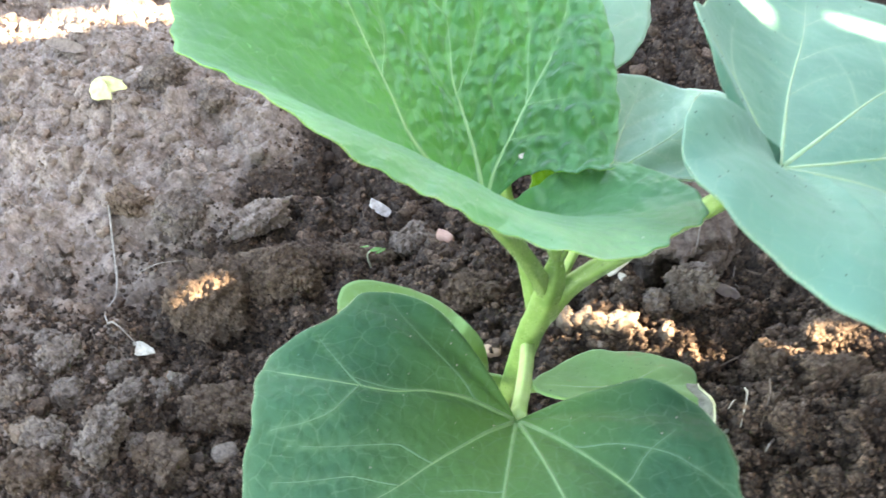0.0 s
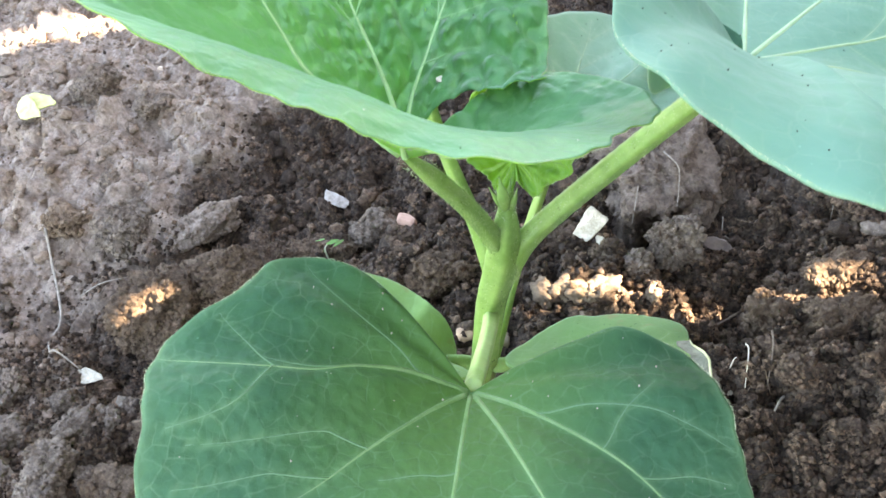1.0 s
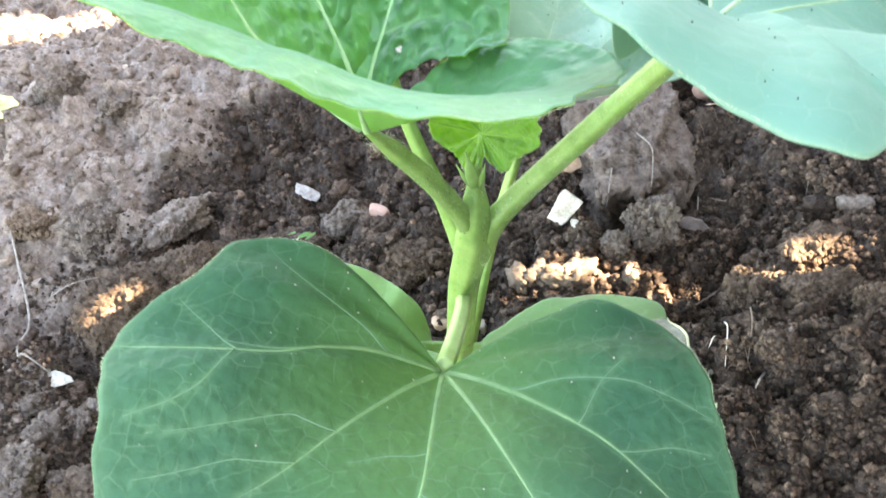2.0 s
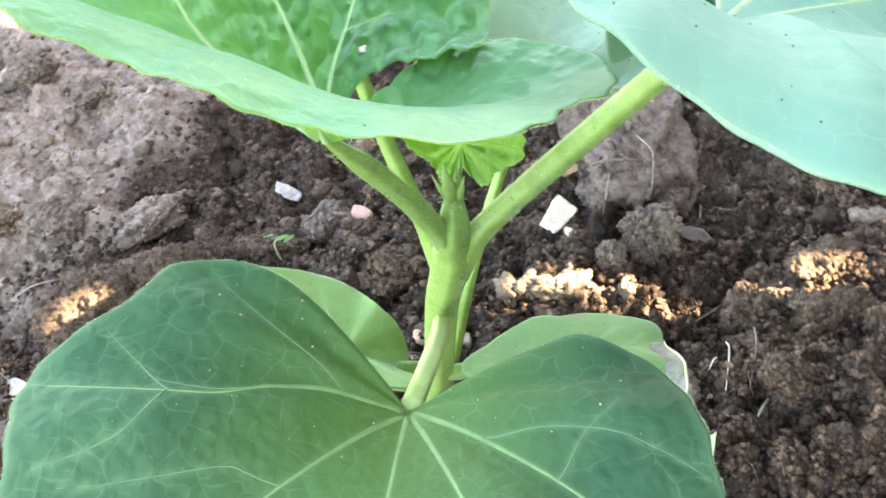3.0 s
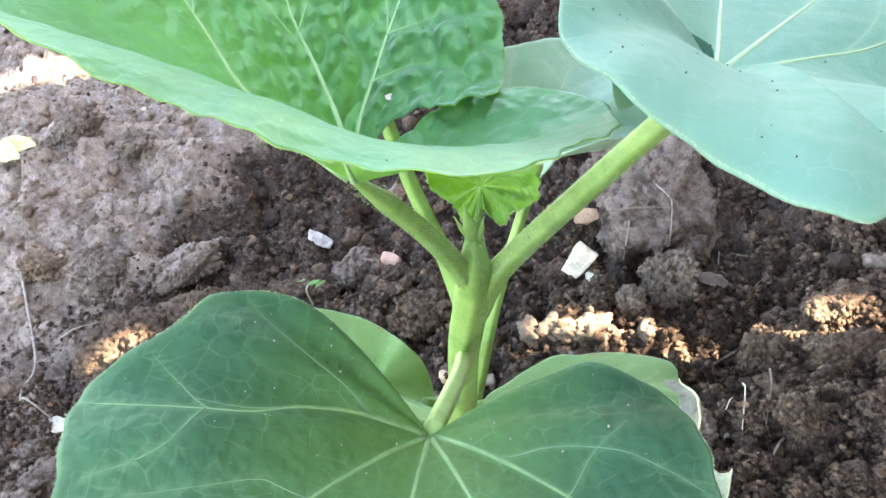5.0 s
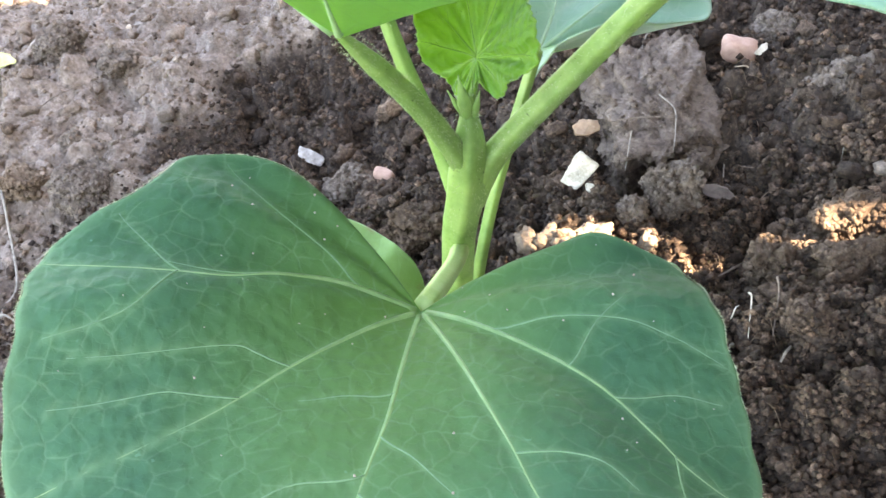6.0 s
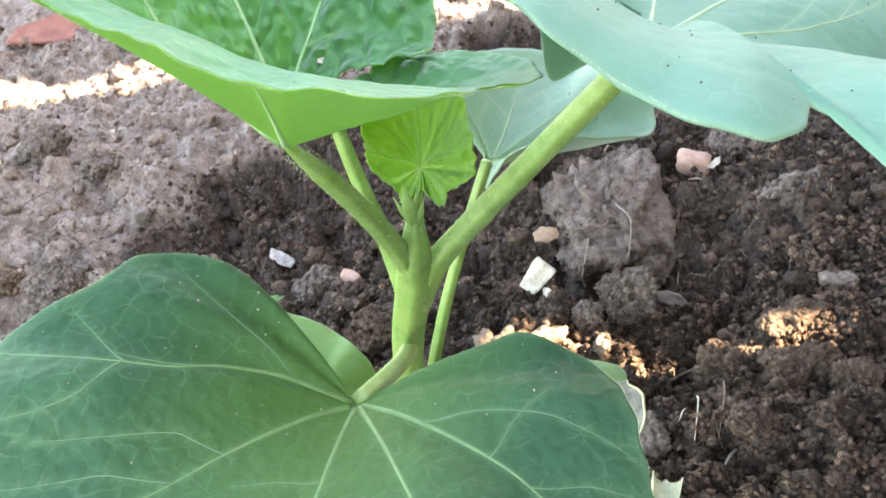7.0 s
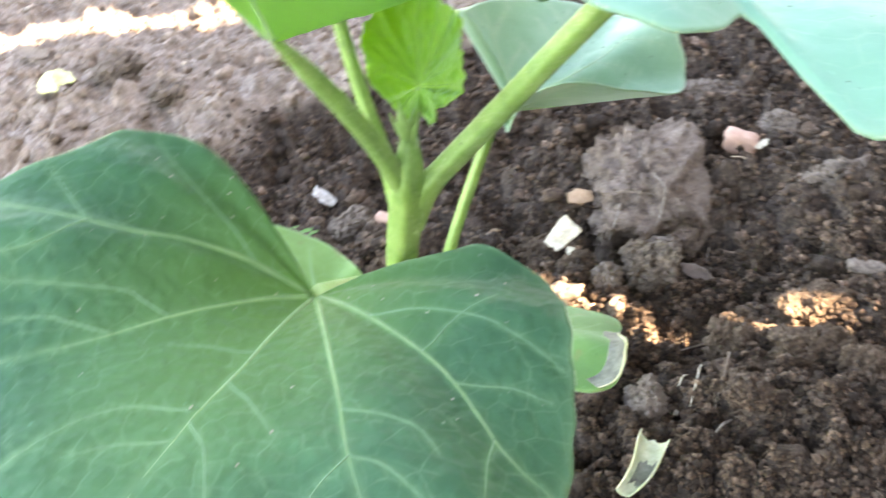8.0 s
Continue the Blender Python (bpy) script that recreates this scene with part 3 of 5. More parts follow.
# ---------------------------------------------------------------- the plant
SHAPES = {
    'front': dict(at=(0.43, -3.99, 8.48), n=(0.099, -0.099, 0.99), f=(-0.25, -0.966, -0.072), w=0.28, depth=0.9,
        r=(6.25, 5.82, 5.51, 5.53, 5.01, 4.25, 3.7, 3.35, 2.38, 1.22, 0.86, 0.76, 0.77, 0.9, 1.06, 1.23, 1.94, 3.08, 3.44, 4.35, 4.62, 5.21, 5.65, 5.95),
        h=(3.72, 3.64, 3.64, 3.58, 2.93, 2.76, 2.46, 1.63, 1.16, -0.11, -0.8, -0.68, -1.19, -1.39, -0.87, -0.26, 2.02, 2.9, 3.66, 3.88, 4.28, 3.89, 3.71, 3.76),
        q=(-1.65, -1.72, -1.96, -2.21, -2.37, -2.1, -1.59, -1.09, -0.6, -0.33, -0.13, 0.05, 0.03, -0.1, -0.25, -0.52, -0.73, -1.22, -1.73, -2.06, -2.19, -2.26, -2.12, -1.83)),
    'lu': dict(at=(-0.1, -1.65, 11.38), n=(0, -0.148, 0.989), f=(-0.989, -0.145, -0.022), w=0.3, depth=0, seam=((-6, 6, -0.12, 35), (29, -9, 0.3, 60)),
        r=(4.2, 3.6, 3.18, 2.94, 2.78, 2.79, 2.94, 3.51, 3.61, 3.52, 3.72, 3.05, 2.2, 2.35, 2.72, 3.3, 3.85, 4.04, 4.14, 4.42, 4.63, 4.75, 4.65, 4.46),
        h=(6.16, 6.8, 7.22, 7.43, 7.32, 7.03, 6.4, 5.77, 4.66, 3.17, 1.84, 1.75, 1.9, 2.06, 2.7, 3.23, 3.52, 4.01, 4.58, 4.98, 5.4, 5.88, 5.82, 5.91),
        q=(-1.35, -1.7, -2.18, -2.7, -3.12, -3.15, -2.95, -2.39, -1.74, -0.93, -0.15, -0.5, -0.85, -1.2, -1.29, -1.1, -0.95, -0.78, -0.63, -0.55, -0.54, -0.63, -0.8, -1.04)),
    'ru': dict(at=(5.05, -1.14, 11.93), n=(0, -0.1, 0.995), f=(0.973, -0.231, -0.023), plan=True, w=0.13, depth=0.9, lobe=(296.8, 3.8, 335, 390, 2.2),
        r=(3.77, 4.13, 5.4, 6.8, 7.6, 7.7, 6.8, 5, 3.42, 2.69, 2.04, 1.5, 1.32, 1.39, 1.73, 2.45, 3.33, 3.82, 4.25, 4.92, 3.78, 4.6, 4.5, 3.9),
        h=(0.6, 0, -0.66, -1.17, -1.39, -1.35, -1.05, -0.06, 0.71, 1.51, 1.96, 2.1, 1.73, 2.07, 4.03, 4.81, 5, 5.1, 4.93, 4.85, 4.22, 4.05, 3.0, 1.3),
        q=(-2.97, -2.5, -1.97, -1.45, -0.99, -0.6, -0.29, 0.03, 0.27, 0.35, 0.28, -0.22, -1.47, -2.33, -1.85, -1.99, -2.14, -2.19, -2.43, -2.54, -2.56, -2.35, -2.2, -1.9)),
    'bk': dict(at=(2.87, 5.2, 5.87), n=(-0.094, -0.329, 0.94), f=(0.866, 0.439, 0.24), w=0.3, depth=0.85,
        r=(4.03, 3.73, 3.29, 2.52, 1.72, 1.12, 0.72, 0.49, 0.4, 0.47, 0.62, 0.87, 1.25, 1.86, 2.8, 3.78),
        h=(0.08, -0.5, -0.12, 0.58, 1.29, 1.87, 2.35, 2.32, 0.51, -0.41, -0.22, 0.53, 1.35, 1.65, 0.88, -0.4),
        q=(0.09, 0.04, 0.14, 0.31, 0.48, 0.62, 0.71, 0.68, 0.38, 0.2, 0.19, 0.27, 0.36, 0.38, 0.25, 0.05)),
    'young': dict(at=(1.61, 0.28, 9.41), n=(-0.101, -0.704, 0.704), f=(0, 0.707, 0.707), w=0.25, depth=0.5, pleat=0.045,
        r=(1.4, 1.21, 0.99, 0.87, 0.81, 0.58, 0.67, 0.72, 0.74, 0.83, 0.79, 1.07, 1, 1.06, 1.23, 1.34),
        h=(0.58, 0.69, 0.73, 0.41, -0.1, -0.22, -0.27, -0.17, 0.03, 0.3, 0.77, 1, 1.23, 1.05, 0.76, 0.59),
        q=(0.22, 0.24, 0.22, 0.14, 0.04, -0.01, -0.03, -0.03, 0, 0.04, 0.11, 0.14, 0.18, 0.2, 0.2, 0.21)),
    'cotl': dict(at=(-1.3, 1.2, 3.6), n=(0.098, -0.195, 0.976), f=(-0.79, 0.581, 0.195), w=0.18, depth=0,
        r=(3.08, 2.62, 2.05, 1.62, 1.2, 1.16, 1.18, 1.45, 1.84, 1.26, 1.29, 1.25, 1.21, 1.46, 1.82, 2.3),
        h=(0.22, 0.19, 0.13, 0.12, 0.2, 0.38, 0.59, 0.63, 0.34, -0.47, -0.58, -0.15, 0.04, -0.13, -0.09, 0.08),
        q=(0.09, 0.11, 0.13, 0.16, 0.19, 0.23, 0.25, 0.22, 0.12, -0.05, -0.11, -0.07, -0.04, -0.04, -0.01, 0.04)),
    'cotr': dict(at=(3.2, 0.4, 3.4), n=(0, -0.287, 0.958), f=(1, -0.028, -0.008), w=0.18, depth=0,
        r=(1.78, 2, 1.65, 1.42, 1.28, 1.45, 1.6, 1.8, 2.21, 1.45, 1.14, 1.13, 1.17, 1.64, 2.26, 2.06),
        h=(1.15, 0.45, -0, -0.24, -0.39, -0.61, -0.71, -0.53, 0.02, 0.6, 0.69, 0.72, 0.88, 1.23, 1.64, 1.8),
        q=(-1.18, -1.13, -0.9, -0.67, -0.46, -0.3, -0.17, -0.03, 0.12, 0.22, 0.2, 0.09, -0.1, -0.35, -0.65, -0.9)),
}



def ring(values, th):
    """Smooth closed line through the values, spaced evenly round the circle."""
    v = np.asarray(values, float)
    n = len(v)
    u = (np.asarray(th) / (2 * math.pi) * n) % n
    i = np.floor(u).astype(int) % n
    f = u - np.floor(u)
    a, b, c, d = v[(i - 1) % n], v[i], v[(i + 1) % n], v[(i + 2) % n]
    return 0.5 * (2 * b + (c - a) * f + (2 * a - 5 * b + 4 * c - d) * f * f + (3 * b - a - 3 * c + d) * f ** 3)


class Blade:
    """A leaf blade round the place where its stalk joins: reach r, rise h and bend q by direction from the tip line."""

    def __init__(self, key, teeth=0.02, bumps=0.0, ribs=(), seed=1):
        s = SHAPES[key]
        self.s, self.c = s, np.array(s["at"])
        self.n = np.array(s["n"]) / np.linalg.norm(s["n"])
        f = np.array(s["f"])
        f = f - self.n * (f @ self.n)
        self.f = f / np.linalg.norm(f)
        self.g = np.cross(self.n, self.f)
        self.teeth, self.bumps, self.seed = teeth, bumps, seed
        self.seam = s.get("seam")  # the two lobes beside the stalk: turn near the stalk, turn at the rim, lift
        self.calm = False        # True: the side towards 90 degrees is smooth, without puckers
        self.veins = []
        self.ribs = [self.rib(*r) for r in ribs]

    def reach(self, th, s=1.0):
        th = np.asarray(th, float)
        d = (th % (2 * math.pi)) - math.pi
        r = ring(self.s["r"], th) * (1 - self.s["depth"] * np.exp(-(d / self.s["w"]) ** 2))
        if "lobe" in self.s:     # a lobe that begins at a steep notch and fades out further round
            a, rise, b, c, more = self.s["lobe"]
            deg = (np.degrees(th) - a + 20) % 360 - 20 + a
            up_, down = np.clip((deg - a) / rise, 0, 1), np.clip((c - deg) / (c - b), 0, 1)
            r = r + more * up_ * up_ * (3 - 2 * up_) * down * down * (3 - 2 * down)
        wav = self.teeth * (np.sin(th * 41 + 2 * np.sin(th * 5)) * 0.6 + np.sin(th * 23 + self.seed) * 0.4 + 0.7 * np.sin(th * 9 + self.seed * 2))
        return r * (1 + wav * 0.6 * np.asarray(s) ** 7)

    def flat(self, s, th):
        r = self.reach(th, s) * s
        az = th + self.beside(s, th)[0]
        return r * np.cos(az), r * np.sin(az)

    def beside(self, s, th):
        """How far the lobes beside the stalk turn and rise, where the blade is split between them."""
        th, s = np.broadcast_arrays(np.asarray(th, float), np.asarray(s, float))
        if not self.seam:
            return np.zeros(th.shape), np.zeros(th.shape)
        d = (th % (2 * math.pi)) - math.pi
        turn, rise = 0.0, 0.0
        for near, far, lift, reach, side in ((*self.seam[0], d < 0), (*self.seam[1], d >= 0)):
            share = np.where(side, np.exp(-(d / radians(reach)) ** 2), 0)
            turn = turn + share * np.radians(near + (far - near) * np.clip((s - 0.15) / 0.5, 0, 1))
            rise = rise + share * lift * s
        return turn, rise

    def place(self, s, th, lift=0.0):
        u, v = self.flat(s, th)
        w = ring(self.s["h"], th) * s + ring(self.s["q"], th) * s * s + self.beside(s, th)[1]
        p = self.c + u[..., None] * self.f + v[..., None] * self.g + (w + lift)[..., None] * self.n
        return p

    def rib(self, deg, bend=0.0, end=0.93, branches=3):
        """A rib from the stalk to near the rim, with side ribs that bow towards the rim: lists of (s, angle, share)."""
        if not isinstance(deg, (int, float)):
            p = curve_points([(a, b, 0.0) for a, b in deg], 34)
            return [(p[:, 0], np.radians(p[:, 1]), 1.0)]
        rng = random.Random(deg * 7.3 + self.seed)
        s = np.linspace(0.02, end, 30)
        wig = np.array([0.012 * math.sin(9 * v + deg) for v in s])
        line = lambda v: radians(deg) + radians(bend) * v ** 1.3
        lines = [(s, line(s) + wig, 1.0)]
        for k in range(branches):
            for way in (1, -1):
                at = 0.26 + 0.6 * (k + 0.35 + 0.3 * rng.random() + 0.2 * way) / branches
                u = np.linspace(0, 1, 14)
                ss = at + u * (0.24 + 0.06 * rng.random()) * (1 - 0.25 * at)
                tt = line(at) + way * radians(11 + 6 * (1 - at) + 3 * rng.random()) * u ** 0.85 * 0.8 / max(0.6, at + 0.25)
                ok = ss < 0.97
                if ok.sum() > 4:
                    lines.append((ss[ok], tt[ok], 0.5))
        return lines

    def vein(self, stops):
        """A side vein through given places, as the lines of a rib."""
        s0, a0 = stops[0]
        near = [math.degrees(np.interp(s0, r[0][0], r[0][1])) % 360 for r in self.ribs]
        gap = min((((n - a0 + 180) % 360 - 180) for n in near), key=abs)
        stops = [(s, a + gap * (1 - 0.5 * k / (len(stops) - 1))) for k, (s, a) in enumerate(stops)]
        p = curve_points([(s, a, 0.0) for s, a in stops], 16)
        return p[:, 0], np.radians(p[:, 1]), 0.5

    def vein_mesh(self, line, mat, wide):
        s, th, share = line
        u, v = self.flat(s, th)
        q = np.stack([u, v, np.full_like(u, self.seed)], -1)
        return mesh_from("side_rib", *tube(self.place(s, th, 0.05 * fbm(q * 0.9, 3, self.seed) * s + 0.002 + 0.10 * self.teeth / 0.02 * s ** 6 * np.sin(th * 11 + self.seed) * 0.35), [wide * 0.3, wide * 0.2, wide * 0.06], n=len(s), sides=6), mat)

    def closeness(self, u, v):
        """1 on a rib, falling to 0 beside it; and the distance to the nearest rib in centimetres."""
        best = np.full(u.shape, 9.0)
        for lines in self.ribs + [self.veins]:
            for s, th, wide in lines:
                a, b = self.flat(s, th)
                for i in range(len(a) - 1):
                    dx, dy = a[i + 1] - a[i], b[i + 1] - b[i]
                    t = np.clip(((u - a[i]) * dx + (v - b[i]) * dy) / (dx * dx + dy * dy + 1e-9), 0, 1)
                    best = np.minimum(best, np.hypot(u - a[i] - t * dx, v - b[i] - t * dy) / (0.6 + 0.4 * wide))
        return best

    def mesh(self, name, mat, rings=64, rays=300):
        s = np.linspace(0, 1, rings + 1)[1:] ** 0.9
        th = np.linspace(math.pi + 1e-4, 3 * math.pi - 1e-4, rays) if self.seam else np.linspace(0, 2 * math.pi, rays, endpoint=False)
        last = rays - 1 if self.seam else rays
        S, T = np.meshgrid(s, th, indexing="ij")
        u, v = self.flat(S, T)
        dist = self.closeness(u, v) if self.ribs else np.full(u.shape, 9.0)
        q = np.stack([u, v, np.full_like(u, self.seed)], -1).reshape(-1, 3)
        lift = 0.05 * fbm(q * 0.9, 3, self.seed).reshape(u.shape) * S
        if self.bumps:
            cell = np.sqrt(np.clip(cells(u * 2.1, v * 2.1, self.seed), 0, 1))
            if self.calm:
                cell = cell * np.clip(0.25 + 0.85 * np.cos(T - radians(245)), 0.12, 1)
            lift = lift + self.bumps * (1 - np.exp(-(dist / 0.2) ** 2)) * (0.25 + 1.1 * cell) * np.clip(S * 3, 0, 1) * np.clip((1 - S) * 5, 0.2, 1)
        lift = lift + self.s.get("pleat", 0.0) * S * np.sin(T * 18 + 2.5 * np.sin(T * 2)) * np.clip(S * 2, 0, 1)
        lift = lift + 0.10 * self.teeth / 0.02 * S ** 6 * np.sin(T * 11 + self.seed) * 0.35
        P = self.place(S, T, lift)
        core = self.c[None]
        verts = np.vstack([core, P.reshape(-1, 3)])
        faces = []
        for k in range(last):
            faces.append((0, 1 + k, 1 + (k + 1) % rays))
        for i in range(rings - 1):
            for k in range(last):
                j = (k + 1) % rays
                faces.append((1 + i * rays + k, 1 + (i + 1) * rays + k, 1 + (i + 1) * rays + j, 1 + i * rays + j))
        me = mesh_from(name, verts, faces, mat)
        at = me.attributes.new("rib", "FLOAT", "POINT")
        val = np.concatenate([[1.0], (np.exp(-(dist / 0.05) ** 2) * 0.4 + 0.03 * np.exp(-(dist / 0.25) ** 2)).ravel()])
        at.data.foreach_set("value", np.clip(val, 0, 1).astype(np.float32))
        at = me.attributes.new("margin", "FLOAT", "POINT")
        at.data.foreach_set("value", np.concatenate([[0.0], (S ** 45).ravel()]).astype(np.float32))
        rel = np.clip(0.25 + 0.85 * np.cos(T - radians(245)), 0.1, 1) if self.calm else np.ones_like(T)
        at = me.attributes.new("relief", "FLOAT", "POINT")
        at.data.foreach_set("value", np.concatenate([[1.0], rel.ravel()]).astype(np.float32))
        r, up_ = ring(self.s["r"], T), ring(self.s["h"], T) + ring(self.s["q"], T)
        turned = T + self.beside(S, T)[0]
        arc = S * np.sqrt(r * r + up_ * up_)
        lay = me.attributes.new("flat", "FLOAT_VECTOR", "POINT")
        if self.s.get("plan"):
            turned, arc = np.arctan2(v, u), 1.25 * np.hypot(u, v)
        xyz = np.vstack([np.zeros((1, 3)), np.stack([arc * np.cos(turned), arc * np.sin(turned), np.full_like(arc, self.seed)], -1).reshape(-1, 3)])
        lay.data.foreach_set("vector", xyz.astype(np.float32).ravel())
        return me

    def rib_mesh(self, k, mat, side, wide=0.058, sides=6):
        pieces = []
        for s, th, share in self.ribs[k]:
            u, v = self.flat(s, th)
            q = np.stack([u, v, np.full_like(u, self.seed)], -1)
            a = wide * (0.66 if share == 1.0 else 0.2)
            n = len(s)
            line = self.place(s, th, 0.05 * fbm(q * 0.9, 3, self.seed) * s - a * np.interp(s, (0, 0.25, 0.6, 1), (1.3, 0.6, 0.3, 0.05)) + 0.10 * self.teeth / 0.02 * s ** 6 * np.sin(th * 11 + self.seed) * 0.35)
            pieces.append(tube(line, [a * 2.2, a * 1.35, a * 0.85, a * 0.5, a * 0.15] if share == 1.0 else [a, a * 0.7, a * 0.35], n=n, sides=sides))
        return mesh_from("rib", *join(pieces[:1]), mat), mesh_from("side_rib", *join(pieces[1:]), side) if len(pieces) > 1 else None


plant = holder("squash_seedling", (0.05, 1.85, 0.2), "young green squash plant with broad leaves in dark soil", "plant")


def blade(key, name, label, mat, ribmat, ribs, bumps=0.0, teeth=0.02, seed=1, thick=0.035, wide=0.058, rings=64, rays=300, sidemat=None, calm=False, lower=None, veins=()):
    b = Blade(key, teeth, bumps, ribs, seed)
    b.calm = calm
    b.veins = [b.vein(v) for v in veins]
    ob = under(plant, tagged(new(name, b.mesh(name, mat, rings, rays)), label))
    mod = ob.modifiers.new("thick", "SOLIDIFY")
    mod.thickness, mod.offset = thick * CM, -1
    if lower:
        ob.data.materials.append(lower)
        mod.material_offset = 1
        mod.material_offset_rim = 1
    for line in b.veins:
        new("side_rib", b.vein_mesh(line, sidemat or ribmat, wide)).parent = ob
    for k in range(len(ribs)):
        main, small = b.rib_mesh(k, ribmat, sidemat or ribmat, wide)
        new("rib", main).parent = ob
        if small:
            new("side_rib", small).parent = ob
    return b


def stalk(name, points, radii, mat=None, label="", n=30, ridge=0.085, sides=20):
    v, f = tube(points, radii, n, sides, ridge)
    ob = under(plant, tagged(new(name, mesh_from(name, v, f, mat or M_STEM)), label))
    return ob


def hairs(name, points, radii, count, seed, length=0.07):
    """Short stiff hairs that stand off a stalk."""
    rng = np.random.default_rng(seed)
    line = curve_points(points, 60)
    verts, faces = [], []
    for _ in range(count):
        u = rng.random()
        i = min(int(u * 58), 57)
        p = line[i] + (line[i + 1] - line[i]) * rng.random()
        t = line[i + 1] - line[i]
        t /= np.linalg.norm(t) + 1e-9
        d = rng.normal(size=3)
        d -= t * (d @ t)
        d /= np.linalg.norm(d) + 1e-9
        r = np.interp(u, np.linspace(0, 1, len(radii)), radii)
        root = p + d * r * 0.97
        tip = root + (d + 0.5 * rng.normal(size=3)) * length * 0.36 * (0.5 + rng.random())
        w = np.cross(d, t) * 0.0035
        o = len(verts)
        verts += [root - w, root + w, root + t * 0.008, tip]
        faces += [(o, o + 1, o + 3), (o + 1, o + 2, o + 3), (o + 2, o, o + 3)]
    ob = under(plant, tagged(new(name, mesh_from(name, verts, faces, M_HAIR, False)), "fine pale hairs", kind="stuff"))
    return ob


STEM = [(0.0, 1.95, -0.6), (0.22, 1.6, 1.0), (0.5, 1.0, 2.9), (0.84, 0.36, 5.56), (1.14, 0.02, 7.0), (1.3, -0.05, 8.0), (1.38, 0.05, 8.7)]
STEM_R = [0.32, 0.305, 0.295, 0.285, 0.305, 0.33, 0.24, 0.1]
PET_LU = [(1.14, 0.06, 6.7), (1.12, -0.06, 7.6), (0.84, -0.4, 8.7), (0.44, -0.92, 9.95), (-0.12, -1.68, 11.48)]
PET_RU = [(1.2, 0.06, 6.6), (1.52, 0.02, 7.42), (2.2, -0.05, 8.25), (3.6, -0.55, 10.05), (5.0, -1.12, 11.85)]
PET_BACK = [(1.0, 0.35, 6.3), (0.75, 0.7, 7.6), (0.38, 1.0, 9.2), (0.05, 1.4, 11.3), (-0.1, 2.2, 13.0)]
PET_FRONT = [(0.84, 0.3, 5.3), (0.76, -0.7, 5.95), (0.62, -2.3, 7.2), (0.45, -3.9, 8.45)]
PET_BK = [(0.2, 2.0, -0.2), (0.85, 2.2, 2.0), (1.46, 2.6, 4.0), (2.1, 2.95, 5.7), (2.75, 3.3, 7.25)]
stalk("stem", STEM, STEM_R, label="thick ridged pale green stem", n=44)
stalk("petiole", PET_LU, [0.2, 0.215, 0.19, 0.178, 0.172, 0.168, 0.155, 0.06])
stalk("petiole", PET_RU, [0.2, 0.245, 0.21, 0.2, 0.195, 0.19])
stalk("petiole", PET_BACK, [0.2, 0.16, 0.13, 0.12, 0.11])
stalk("petiole", PET_FRONT, [0.17, 0.155, 0.15, 0.15], M_STEM_PALE, "pale green leaf stalk")
stalk("petiole", PET_BK, [0.15, 0.13, 0.12, 0.11], None, "slender yellowish leaf stalk")
for k, (p, r, c) in enumerate(((STEM, STEM_R, 2600), (PET_LU, [0.2, 0.17], 2200), (PET_RU, [0.22, 0.19], 2600), (PET_FRONT, [0.16, 0.15], 450), (PET_BACK, [0.2, 0.11], 250))):
    hairs("stem_hair", p, r, c, 50 + k)

# the front leaf's ribs and side veins: (share of the reach, degrees from the tip line) along each
FRONT_RIBS = [
    [(.02, 288), (.20, 284), (.36, 289), (.49, 294), (.63, 293), (.85, 290), (.99, 288)],
    [(.02, 325), (.12, 325), (.24, 327), (.38, 327.5), (.51, 328), (.64, 327), (.96, 322)],
    [(.02, 2), (.17, 3), (.36, 3.5), (.50, 2.2), (.63, 1.8), (.96, 1.5)],
    [(.02, 33), (.20, 32.5), (.36, 32), (.54, 31.8), (.69, 31.4), (.97, 33)],
    [(.02, 66), (.15, 65), (.32, 63), (.55, 61.8), (.72, 58.6), (.83, 57.4), (.97, 59)],
]
FRONT_VEINS = [
    [(.38, 327), (.44, 318), (.49, 314), (.64, 311), (.86, 307)], [(.51, 328), (.61, 321), (.68, 318), (.90, 313)], [(.62, 293), (.74, 284), (.93, 277)],
    [(.63, 294), (.71, 302), (.81, 304), (.93, 304)], [(.51, 2), (.57, -9), (.69, -14.5), (.88, -16)], [(.55, 3), (.63, 8.6), (.80, 13)], [(.42, 4), (.49, 12), (.60, 19)],
]
FRONT_VEINS += [
    [(.56, 32), (.59, 40), (.65, 45), (.74, 46)], [(.70, 31), (.76, 26), (.84, 23)], [(.70, 31), (.74, 36.5), (.86, 41)], [(.24, 65), (.43, 79), (.65, 83.5), (.81, 82), (.96, 80)],
    [(.77, 57.5), (.81, 52), (.90, 46)], [(.60, 60), (.77, 68), (.92, 71.5)], [(.30, 2), (.34, -11), (.42, -22)], [(.60, 1), (.66, -6.5), (.75, -11)],
    [(.47, 82), (.58, 95), (.74, 103)], [(.42, 267), (.52, 274), (.66, 277)], [(.17, 285), (.28, 274), (.42, 267), (.65, 260), (.92, 254)],
]
blade("front", "leaf_blade", "broad dark green leaf with pale veins", M_FRONT, M_RIB,
      [(r,) for r in FRONT_RIBS], bumps=0.02, teeth=0.012, seed=3, thick=0.022, sidemat=M_RIB_SIDE, wide=0.042, veins=FRONT_VEINS)
